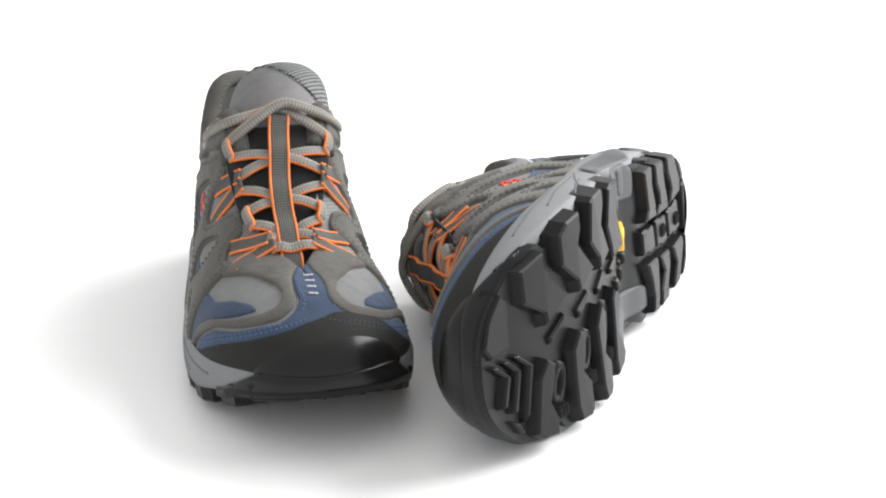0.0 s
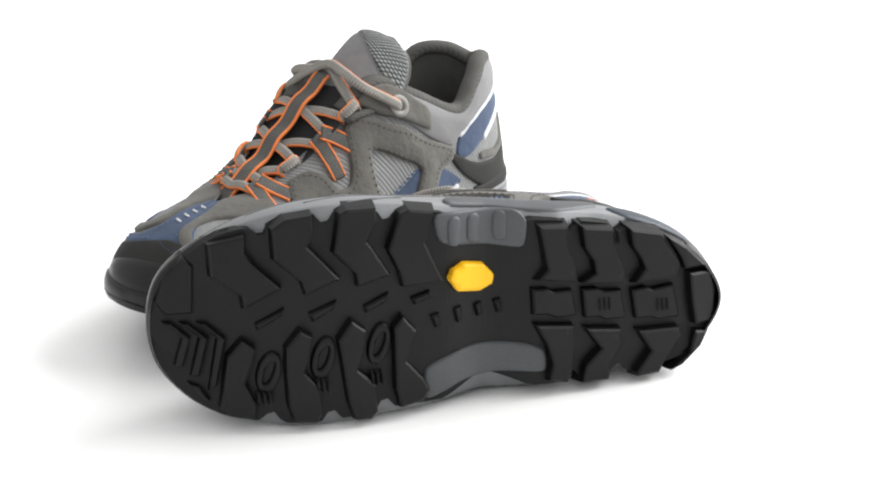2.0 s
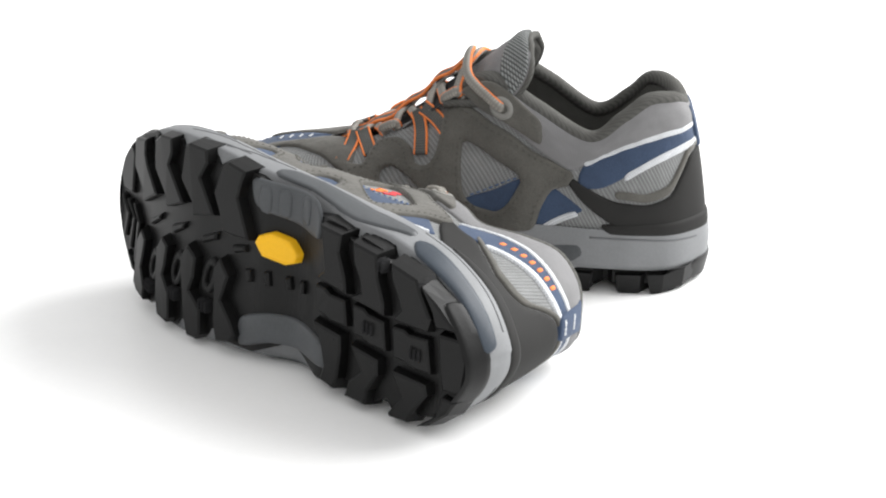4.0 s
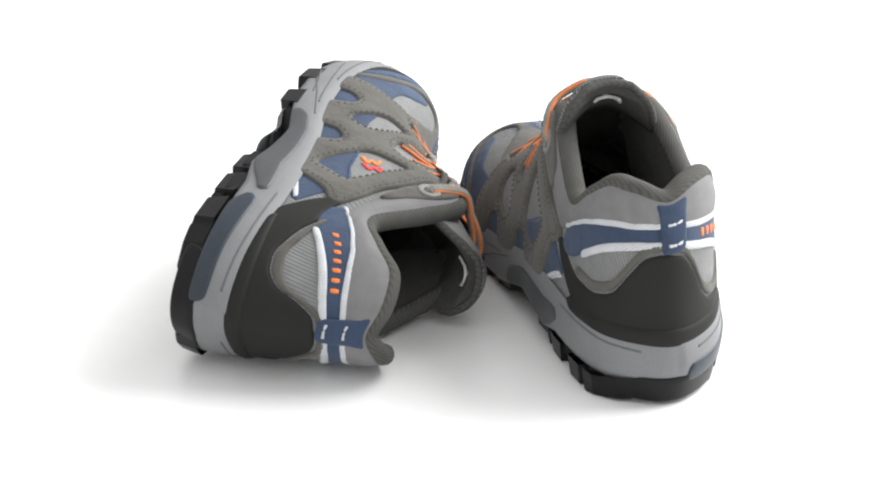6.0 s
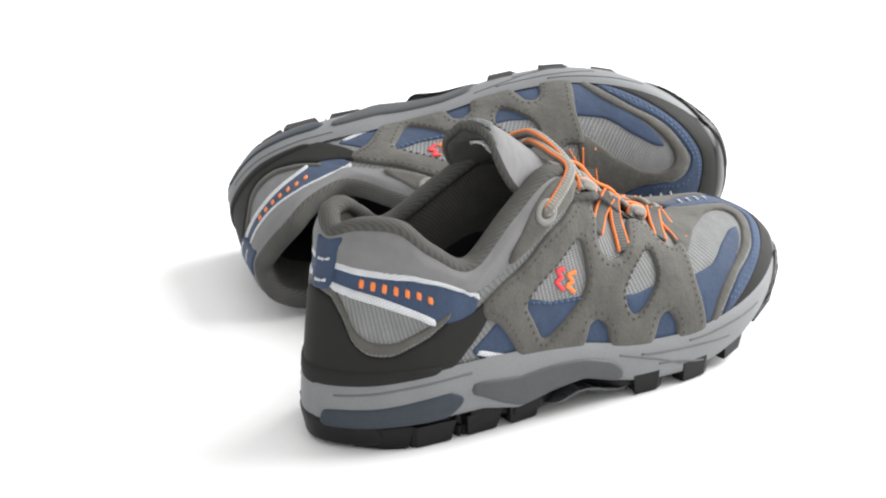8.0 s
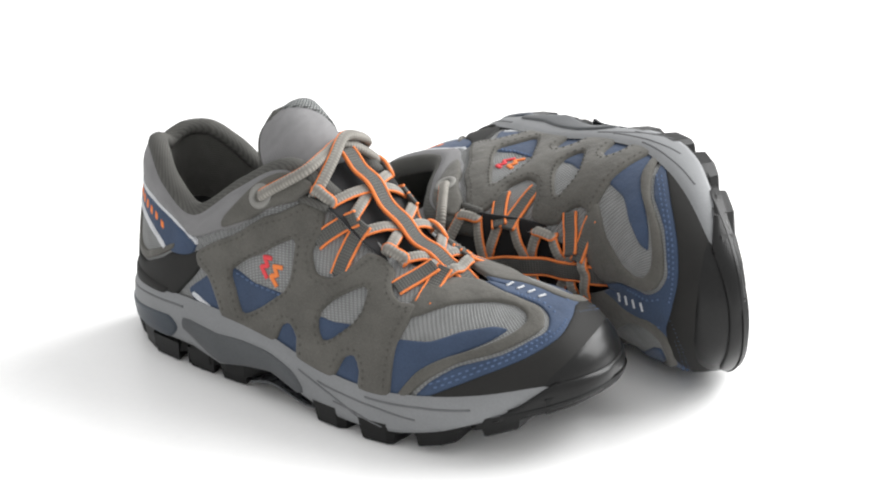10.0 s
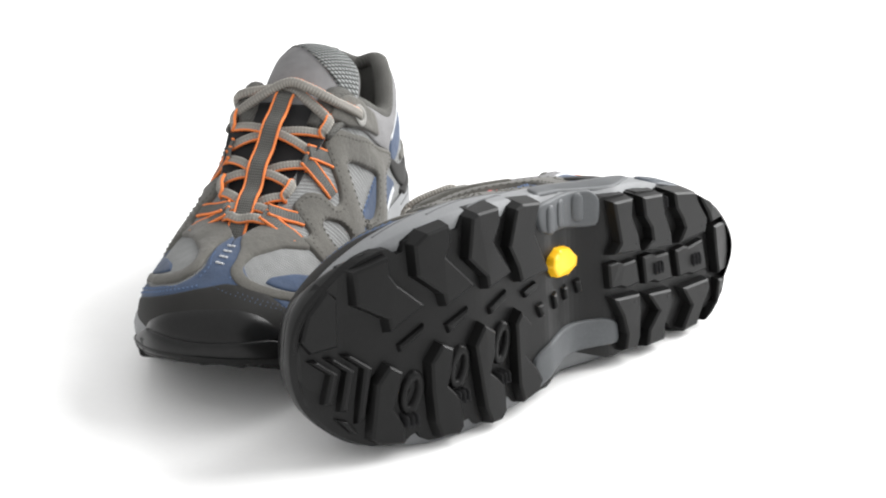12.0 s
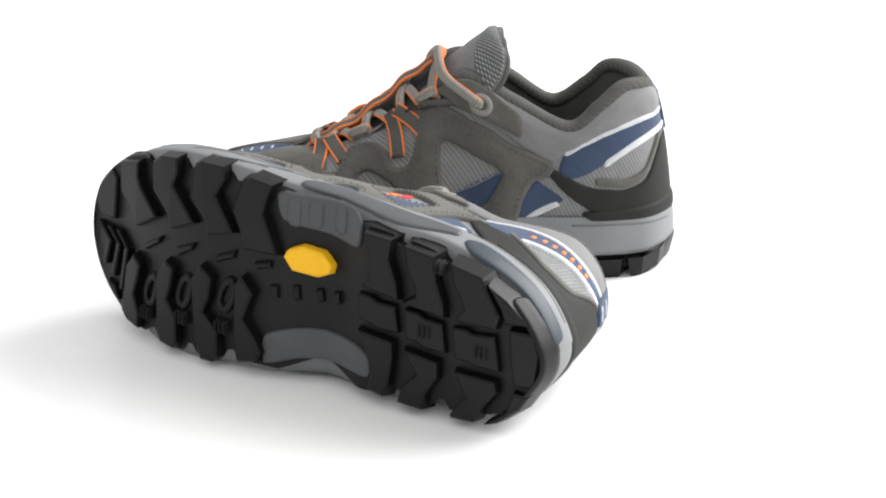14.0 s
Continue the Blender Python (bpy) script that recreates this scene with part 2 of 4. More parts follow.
def sweep(path, up, width, height, seg=8, closed=False, flat=2.0):
    """A band of oval section along a path; up gives its face. Returns vertices, faces and uv."""
    path, up = np.asarray(path, float), np.asarray(up, float)
    d = np.gradient(path, axis=0) if not closed else np.roll(path, -1, 0) - np.roll(path, 1, 0)
    d /= np.maximum(np.linalg.norm(d, axis=1), 1e-9)[:, None]
    side = np.cross(d, up)
    side /= np.maximum(np.linalg.norm(side, axis=1), 1e-9)[:, None]
    nrm = np.cross(side, d)
    a = np.linspace(0, 2 * np.pi, seg, endpoint=False)
    c, s = np.sign(np.cos(a)) * abs(np.cos(a)) ** (2 / flat), np.sign(np.sin(a)) * abs(np.sin(a)) ** (2 / flat)
    V = path[:, None] + side[:, None] * (c * width / 2)[None, :, None] + nrm[:, None] * (s * height / 2)[None, :, None]
    run = np.concatenate([[0], np.cumsum(np.linalg.norm(np.diff(path, axis=0), axis=1))])
    uv = np.stack(np.broadcast_arrays(run[:, None], (c * width / 2)[None]), -1)
    n = len(path)
    F = []
    for i in range(n if closed else n - 1):
        for j in range(seg):
            p, q = i * seg + j, ((i + 1) % n) * seg + j
            r = i * seg + (j + 1) % seg
            t = ((i + 1) % n) * seg + (j + 1) % seg
            F.append((p, r, t, q))
    if not closed:
        F += [tuple(range(seg))[::-1], tuple((n - 1) * seg + j for j in range(seg))]
    return V.reshape(-1, 3), F, uv.reshape(-1, 2)


def curve(points, n=24):
    p = np.asarray(points, float)
    i = np.linspace(0, len(p) - 1, n)
    j = np.clip(np.floor(i).astype(int), 0, len(p) - 2)
    f = (i - j)[:, None]
    a, b, c, d = p[np.maximum(j - 1, 0)], p[j], p[j + 1], p[np.minimum(j + 2, len(p) - 1)]
    return 0.5 * (2 * b + (c - a) * f + (2 * a - 5 * b + 4 * c - d) * f * f + (3 * b - a - 3 * c + d) * f ** 3)


# ---- sole ----
ROUND = np.arange(0, 30, 0.125)


def outward(k):
    d = loop(BASE, np.asarray(k) + 0.2) - loop(BASE, np.asarray(k) - 0.2)
    n = np.stack([d[..., 1], -d[..., 0], 0 * d[..., 0]], -1)
    return n / np.maximum(np.linalg.norm(n, axis=-1, keepdims=True), 1e-9)


def foam_bottom(x, k):
    z = np.interp(x, (0, 20, 50, 70, 90, 108, 128, 147, 165, 190, 211, 230, 250, 275, 290), (13, 13.5, 15, 15.5, 11, 15, 17.5, 12, 7.5, 7, 9.5, 14, 21.5, 28, 33))
    return z


def foam(k, v):
    """The midsole's side: v from its upper edge (0) to its lower edge (1)."""
    k, v = np.asarray(k, float), np.asarray(v, float)
    b, o = loop(BASE, k), outward(k)
    toe = np.clip((b[..., 0] - 225) / 50, 0, 1)
    out = 1.2 + np.where(b[..., 1] < 0, 1.0, 2.2) * np.sin(np.pi * np.clip(v, 0, 1) ** 0.8) ** 0.8 * (1 - 0.5 * toe) + v * (1.6 - 0.8 * toe)
    top = b[..., 2] + 3.0
    low = foam_bottom(b[..., 0], k)
    p = b + o * out[..., None]
    p[..., 2] = top + (low - top) * v
    return p


def foam_normal(k, v):
    du = foam(np.asarray(k) + 0.05, v) - foam(np.asarray(k) - 0.05, v)
    dv = foam(k, np.asarray(v) - 0.02) - foam(k, np.asarray(v) + 0.02)
    n = np.cross(du, dv)
    return n / np.maximum(np.linalg.norm(n, axis=-1, keepdims=True), 1e-9)


def plate_height(x):
    x = np.asarray(x, float)
    arch = np.clip(1 - abs(x - 126) / 26, 0, 1)
    z = sole_rise(x) + 6.0 + 6.0 * (arch * arch * (3 - 2 * arch))
    return np.where(x > 240, np.minimum(z, foam_bottom(x, 0) - 0.6), z)


TREAD = {
    "front": [(291, 12), (287, 24), (277, 35), (272, 30), (273, 6), (286, 5)],
    "outer_1": [(267, 42), (249, 47), (249, 38), (246, 33), (232, 20), (251, 9), (252, 16), (266, 25)],
    "outer_2": [(238, 50), (231, 55), (218, 57), (217, 48), (220, 41), (204, 24), (222, 16), (224, 23), (237, 34)],
    "outer_3": [(206, 57), (202, 59), (187, 59), (186, 51), (191, 42), (179, 24), (197, 19), (198, 26), (209, 37)],
    "outer_4": [(176, 55), (171, 57), (157, 55), (160, 47), (162, 39), (152, 18), (174, 17), (176, 25), (182, 37)],
    "toe_1": [(288, 2), (279, -6), (283, -20), (278.5, -21), (274.5, -6), (284, 2)],
    "toe_2": [(280, 2), (271, -6), (275.5, -25), (271, -26), (266.5, -6), (276, 2)],
    "toe_3": [(272, 2), (263, -6), (267.5, -33), (263, -30), (258.5, -6), (268, 2)],
    "toe_4": [(277, -28), (271, -30), (266, -38), (270, -37)],
    "fin_1": [(245, 2), (231, 10), (233, 5), (244, -2)],
    "fin_2": [(220, 7), (206, 13), (208, 8), (218, 2)],
    "fin_3": [(193, 9), (180, 15), (181, 10), (192, 5)],
    "fin_4": [(169, 11), (159, 14), (158, 10), (167, 7)],
    "inner_1": [(259, -14), (252, -5), (245, -10), (247, -19), (250, -28), (245, -38), (246, -47), (257, -45.5), (263, -41), (261, -28)],
    "inner_2": [(232, -9), (225, 0), (218, -4), (220, -16), (222, -22), (215, -30), (214, -44.8), (217, -48.8), (228, -47.8), (231, -39), (232, -23)],
    "inner_3": [(207, -6), (200, 4), (192, -2), (193, -14), (196, -22), (187, -30), (186, -44.8), (190, -48.8), (198, -48.8), (202, -39), (204, -26)],
    "inner_4": [(179, -2), (174, 4), (166, -5), (169, -14), (171, -20), (163, -29), (159, -36), (163, -42), (175, -44.8), (178, -34)],
    "arch_1": [(159, 1), (154, 2), (153, -5), (156, -6)], "arch_2": [(146, 3), (142, 4), (141, -4), (144, -5)],
    "arch_3": [(134, 3), (130, 4), (129, -3), (132, -4)], "arch_4": [(124, 4), (120, 5), (119, -2), (122, -3)],
    "heel_outer_1": [(104, 43), (87, 42), (88, 32), (83, 21), (81, 11), (105, 14), (99, 20), (101, 29)],
    "heel_outer_2": [(81, 41), (63, 39), (61, 27), (56, 16), (55, 8), (81, 11), (73, 16), (74, 22), (79, 29)],
    "heel_outer_3": [(55, 38), (36, 34.5), (32, 27), (25, 17), (27, 9), (52, 8), (46, 16), (48, 21), (53, 28)],
    "heel_mid_1": [(106, 10), (98, 10), (94, 8), (84, 8), (81, -6), (93, -6.5), (97, -4.5), (105, -4)],
    "heel_mid_2": [(79, 8), (71, 8), (67, 6), (57, 5.5), (54, -10), (66, -10), (70, -8), (77, -8)],
    "heel_mid_3": [(52, 5), (44, 6), (40, 4.5), (28, 6), (24, -12), (37, -12.5), (41, -11), (49, -11)],
    "heel_inner_1": [(105, -8), (83, -10), (82, -19), (83, -34), (86, -41), (97, -39), (95, -30), (98, -20)],
    "heel_inner_2": [(78, -12), (57, -14), (56, -23), (62, -33), (63, -41.8), (79, -41.8), (77, -32), (69, -24)],
    "heel_inner_3": [(49, -16), (25, -16), (23, -22), (32, -35), (35, -40.8), (48, -41.8), (49, -39), (41, -28)],
    "rim_1": [(34, 32), (22, 26), (9, 14), (23, 13), (26, 20)],
    "rim_2": [(21, 12), (7, 12), (3, 1), (4, -17), (16, -17), (19, -3)],
    "rim_3": [(16, -19), (6, -20), (11, -29), (22, -38), (30, -40), (19, -31)],
}
NOTCH_OUT, NOTCH_IN = (243, 212, 181, 84, 59), (238, 208, 181, 82, 56)


def lug(name, ring, parent, height=6.0, shrink=1.2):
    """A rubber lug: a chamfered block from the plate down to the ground."""
    r = np.asarray(ring, float)
    if (r[:, 0] * np.roll(r[:, 1], -1) - r[:, 1] * np.roll(r[:, 0], -1)).sum() < 0:
        r = r[::-1]
    d1, d0 = np.roll(r, -1, 0) - r, r - np.roll(r, 1, 0)
    n1, n0 = (np.stack([-d[:, 1], d[:, 0]], 1) / np.linalg.norm(d, axis=1)[:, None] for d in (d1, d0))
    inn = n1 + n0
    inn /= np.maximum((inn * n1).sum(1), 0.35)[:, None] * 1.0
    rows = []
    for cut, h in ((-0.8, -6.0), (0.0, 0.0), (shrink * 0.7, height - 0.9), (shrink + 0.7, height)):
        q = r + inn * cut
        z = plate_height(q[:, 0]) - h
        rows.append(np.column_stack([q, z]))
    n = len(r)
    V = np.concatenate(rows)
    F = [(i * n + j, (i + 1) * n + j, (i + 1) * n + (j + 1) % n, i * n + (j + 1) % n) for i in range(3) for j in range(n)]
    F.append(tuple(3 * n + j for j in range(n))[::-1])
    return put("lug", V, F, RUBBER, parent, smooth=False)


def build_sole(shoe):
    k = ROUND
    v = np.linspace(0, 1, 9)
    K, W = np.meshgrid(k, v, indexing="ij")
    side = foam(K, W)
    low = side[:, -1]
    nose = np.clip((low[:, 0] - 240) / 25, 0, 1)
    inner = low - outward(k) * 13
    inner[:, 2] = low[:, 2] - 0.5 + 5 * nose
    rows = np.concatenate([side, inner[:, None]], 1)
    m = rows.shape[1]
    body = put("midsole", rows.reshape(-1, 3), [f[::-1] for f in grid_faces(len(k), m, True)], FOAM, shoe, "grey moulded foam midsole", uv=rows.reshape(-1, 3)[:, :2])
    # outsole plate, a little smaller than the foam, with its own wall
    o = outward(k)
    arch = np.clip(1 - abs(low[:, 0] - 128) / 24, 0, 1)
    toe = np.clip((low[:, 0] - 240) / 20, 0, 1)
    heel = np.clip((34 - low[:, 0]) / 20, 0, 1)
    a = low - o * (2.2 * (1 - toe) - 2.4 * toe - 0.6 * heel + 9 * arch)[:, None]
    for x in (NOTCH_OUT, NOTCH_IN):
        for c in x:
            hit = np.exp(-((low[:, 0] - c) / 3.6) ** 4) * ((low[:, 1] > 0) == (x is NOTCH_OUT))
            a -= o * (5.0 * hit)[:, None]
    a[:, 2] = low[:, 2] + 0.8 + 1.6 * toe
    b = a.copy()
    b -= o * (1.2 * toe)[:, None]
    b[:, 2] = np.minimum(plate_height(b[:, 0]), low[:, 2]) - 1.2 * toe - 2.8 * heel
    mid = b.copy()
    mid[:, 1] = b[:, 1] * 0.5
    mid[:, 2] = plate_height(mid[:, 0])
    cen = b.copy()
    cen[:, 1] = 1.0
    cen[:, 2] = plate_height(cen[:, 0])
    rows = np.stack([a, b, mid, cen], 1)
    plate = put("outsole", rows.reshape(-1, 3), [f[::-1] for f in grid_faces(len(k), 4, True)], RUBBER, shoe, "black rubber lugged outsole", smooth=False)
    for name, ring in TREAD.items():
        small = name.startswith(("fin", "arch", "front"))
        low = name.startswith(("toe", "heel_mid"))
        lug(name, ring, plate, 2.8 if small else 4.2 if low else 6.0, 0.7 if small or low else 1.2)
    flat = dict(surf=lambda x, l: np.stack([x, l, plate_height(x) - 0.3], -1), normal=lambda x, l: np.stack([0 * x, 0 * x, 0 * x - 1], -1), metric=np.array((1.0, 1.0)))
    for x, l in ((239, -23), (213, -16), (185, -11)):
        oval = [[(x + r * math.cos(t) - 2 * math.sin(t), l + q * math.sin(t)) for t in np.linspace(0, 2 * np.pi, 12, endpoint=False)] for r, q in ((6.0, 11), (2.0, 6))]
        patch("lug", oval[0], RUBBER, plate, 2.2, oval[1:], edge=1.0, **flat)
    # pits and sipes: black patches on the lug faces paint the shade of recesses
    for x, l in ((86, 17), (60, 13), (31, 14), (88, -14), (61, -18), (28, -19)):
        patch("pit_shade", [(x + 2.6, l + 1), (x, l + 1.6), (x - 2.6, l - 0.6), (x, l - 1.6)], DARK, plate, 5.76, edge=0.6, **flat)
    for x, l in ((66, 33), (41, 29), (70, -34), (42, -36), (38, -4), (70, -1), (245, -36), (217, -30), (190, -28)):
        for o in (0, 2.6, 5.2):
            patch("sipe_shade", [(x - o, l + 3.5), (x - o - 1.0, l + 3.5), (x - o - 1.6, l - 3.5), (x - o - 0.6, l - 3.5)], DARK, plate, 5.74, edge=0.4, **flat)
    # grey ends of the foam at the arch, with ribs
    patch("arch_panel", [(157, 50), (147, 52), (114, 50), (108, 44), (110, 31), (130, 33), (153, 37)], SHANK, body, 1.6, **flat)
    patch("arch_panel", [(161, -27), (145, -20), (130, -18), (108, -19), (98, -23), (97, -34), (110, -34), (123, -34), (142, -36), (160, -42)], SHANK, body, 1.6, **flat)
    for x in (146, 135, 121):
        patch("arch_rib", [(x + 4, 49), (x - 3, 49), (x - 3, 35), (x + 4, 36)], SHANK, body, 2.6, **flat)
    badge = patch("badge", [(150, 19), (148, 23), (141, 26), (130, 24), (124, 18), (125, 13), (132, 10), (145, 12)], YELLOW, plate, 4.6, label="yellow octagonal badge", sharp=0.04, edge=0.9, **flat)
    patch("emblem", [(143, 19.5), (131, 17.8), (131, 16.2), (143, 17.9)], YELLOW, badge, 5.2, **flat)
    # pieces on the side of the foam
    wall = dict(surf=foam, normal=foam_normal, metric=np.array((18.0, 20.0)))
    patch("toe_bumper", [(1.5, -0.05), (2.15, 0.5), (2.8, 1.05), (1.5, 1.05), (0, 1.05), (-1.5, 1.05), (-3.0, 1.05), (-2.5, 0.5), (-2.0, -0.05), (-1.2, -0.1), (0, -0.1), (1.2, -0.1)], CAP, body, 1.6, label="black rubber toe bumper", **wall)
    patch("side_panel", [(10.9, 0.42), (9.6, 0.40), (8.4, 0.38), (7.3, 0.45), (7.0, 0.75), (7.1, 1.0), (8.2, 1.0), (9.4, 1.0), (10.2, 0.9), (10.9, 0.65)], SHANK, body, 1.2, label="dark grey side panel", **wall)
    def heel_wall(k, v):
        p = foam(k, np.minimum(v, 1)) - outward(k) * (0.5 + 5 * np.maximum(np.asarray(v) - 1, 0))[..., None]
        p[..., 2] = foam(k, v)[..., 2]
        return p
    patch("heel_band", [(13.0, 1.02), (13.6, .98), (14.0, .86), (15.0, .84), (16.0, .86), (16.4, .98), (17.0, 1.02), (17.1, 1.42), (16, 1.5), (15, 1.5), (14, 1.5), (12.9, 1.42)], RUBBER, plate, 1.3, label="smooth black rubber heel band", surf=heel_wall, normal=foam_normal, metric=np.array((18.0, 20.0)))
    patch("heel_insert", [(14.3, 0.62), (12.8, 0.55), (11.4, 0.48), (11.1, 0.7), (11.5, 1.02), (13.0, 1.03), (14.4, 1.03)], INSERT, body, 1.0, label="dark blue heel insert", **wall)
    patch("side_panel", [(19.4, 0.42), (20.6, 0.40), (21.8, 0.40), (22.8, 0.5), (22.9, 0.98), (21.5, 1.0), (20.0, 0.98), (19.3, 0.7)], SHANK, body, 0.7, label="dark grey side panel", **wall)
    # thin raised strips whose darker grey paints the shade along the sculpted foam
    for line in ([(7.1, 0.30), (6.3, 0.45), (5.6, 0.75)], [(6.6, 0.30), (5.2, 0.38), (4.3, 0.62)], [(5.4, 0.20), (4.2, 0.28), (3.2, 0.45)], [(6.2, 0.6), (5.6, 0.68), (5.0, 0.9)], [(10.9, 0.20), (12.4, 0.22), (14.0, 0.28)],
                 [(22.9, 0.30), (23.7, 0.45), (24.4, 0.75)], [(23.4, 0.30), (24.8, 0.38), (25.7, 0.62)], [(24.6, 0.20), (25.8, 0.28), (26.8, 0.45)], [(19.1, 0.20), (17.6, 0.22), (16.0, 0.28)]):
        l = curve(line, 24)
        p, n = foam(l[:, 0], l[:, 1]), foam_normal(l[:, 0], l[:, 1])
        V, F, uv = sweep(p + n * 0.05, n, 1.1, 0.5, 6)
        put("groove_shade", V, F, GROOVE_SHADE, body, uv=uv)


# ---- upper ----
OVERLAY_OUT = [(10.63, .48), (9.49, .51), (8.64, .66), (8.12, .92), (7.86, .91), (7.54, .75), (7.53, .60), (7.24, .51), (6.85, .55), (6.59, .70), (6.46, .86), (6.14, .90), (5.75, .85), (5.58, .72), (5.29, .65), (4.85, .66), (4.85, .51), (4.9, .35), (4.88, -.02), (5.62, -.02), (5.68, .12), (5.84, .19), (6.06, .16), (6.36, -.02), (7.21, -.02), (7.33, .11), (7.53, .15), (7.74, .12), (8.00, -.02), (9.55, -.02), (9.85, .07), (10.22, .22), (10.60, .34)]
OVERLAY_IN = [(19.45, .50), (20.53, .51), (21.29, .62), (21.86, .87), (22.31, .90), (22.59, .77), (22.89, .57), (23.13, .49), (23.39, .53), (23.48, .68), (23.76, .82), (24.29, .86), (24.55, .75), (24.7, .63), (25.15, .66), (25.15, .51), (25.1, .35), (25.12, -.02), (24.38, -.02), (24.32, .12), (24.16, .19), (23.94, .16), (23.64, -.02), (22.79, -.02), (22.67, .11), (22.47, .15), (22.26, .12), (22.0, -.02), (20.75, -.02), (20.35, .13), (19.97, .27), (19.55, .36)]
WINDOW_OUT = [[(9.47, .27), (8.72, .39), (8.10, .58), (7.97, .53), (7.84, .38), (7.92, .29), (8.40, .15), (8.78, .08), (8.99, .07), (9.27, .17)],
              [(6.84, .32), (6.64, .43), (6.15, .62), (6.04, .61), (5.98, .47), (6.09, .37), (6.45, .23), (6.66, .19), (6.80, .24)]]
WINDOW_IN = [[(22.15, .56), (21.95, .54), (21.41, .38), (20.92, .29), (20.90, .26), (21.31, .14), (21.64, .10), (22.13, .15), (22.34, .23), (22.33, .39)],
             [(24.19, .53), (23.95, .55), (23.55, .42), (23.33, .30), (23.33, .22), (23.6, .2), (24.01, .28), (24.22, .41)]]
STRIPE_UP = ((10.6, 11.4, 12.2, 13.0, 14.0, 15.0, 16.0, 16.8, 17.5, 18.1, 18.8, 19.6), (69, 79, 86, 88.5, 90.5, 92.5, 92, 91, 88.5, 85, 79, 70))
STRIPE_LOW = ((11.2, 11.65, 12.2, 12.8, 13.4, 14.3, 15.1, 16.1, 16.8, 17.4, 18.0, 18.45, 18.9), (56, 61.5, 68.5, 74, 77.5, 81, 83, 82, 79.5, 75.5, 69.5, 64, 60))
COUNTER_TOP = ((10.6, 11.42, 11.88, 12.6, 13.2, 13.61, 13.97, 14.47, 15.0, 15.44, 15.95, 16.43, 16.9, 17.63, 18.41, 19.2, 19.68), (68, 62, 56, 49, 49.5, 55, 66, 76, 78, 78, 75, 66, 56, 52, 54, 63, 69))


def heel_line(k, low=False):
    return np.array([w_at(q, float(np.interp(q, *(STRIPE_LOW if low else STRIPE_UP)))) for q in np.atleast_1d(k)])


def mirror(ring):
    return [(-k, w) for k, w in ring][::-1]


def band(ks, ws, half):
    """A ribbon's outline along a line on the upper; half its width in w."""
    return [(k, w + half) for k, w in zip(ks, ws)] + [(k, w - half) for k, w in zip(ks[::-1], ws[::-1])]


TONGUE_MID = np.array([(224, 5, 63), (206, 5, 69), (188, 5, 77), (171, 5, 89), (155, 3, 103), (141, 1, 114), (128, -2, 125), (117, -4, 134), (109, -5, 139), (104, -5, 139)], float)


def tongue(a, b):
    """The tongue's outer face: a from its root (0) to its tip (1), b across it."""
    a, b = np.broadcast_arrays(np.asarray(a, float), np.asarray(b, float))
    t = a * (len(TONGUE_MID) - 1)
    i = np.clip(np.floor(t).astype(int), 0, len(TONGUE_MID) - 2)
    f = (t - i)[..., None]
    n = len(TONGUE_MID) - 1
    p0, p1, p2, p3 = TONGUE_MID[np.maximum(i - 1, 0)], TONGUE_MID[i], TONGUE_MID[i + 1], TONGUE_MID[np.minimum(i + 2, n)]
    c = 0.5 * (2 * p1 + (p2 - p0) * f + (2 * p0 - 5 * p1 + 4 * p2 - p3) * f * f + (3 * p1 - p0 - 3 * p2 + p3) * f ** 3)
    e = np.clip(a / 0.66, 0, 1)
    half = np.where(a < 0.66, 15 + 16 * e * e * (3 - 2 * e), 31 * np.sqrt(1 - (np.clip(a - 0.66, 0, 1) / 0.37) ** 2))
    wrap = np.clip((a - 0.42) / 0.3, 0, 1)
    wrap = wrap * wrap * (3 - 2 * wrap)
    drop = (abs(b) * half / 31) ** 2.2
    p = c.copy()
    p[..., 1] += b * half * (1 - 0.1 * wrap * drop)
    p[..., 2] -= drop * (3 + 17 * wrap)
    p[..., 0] -= drop * (2.6 + 11 * wrap)
    return p


def tongue_normal(a, b):
    a, b = np.asarray(a, float), np.asarray(b, float)
    da = tongue(np.minimum(a + 0.01, 1), b) - tongue(np.maximum(a - 0.01, 0), b)
    db = tongue(a, b + 0.02) - tongue(a, b - 0.02)
    n = np.cross(db, da)
    return n / np.maximum(np.linalg.norm(n, axis=-1, keepdims=True), 1e-9)


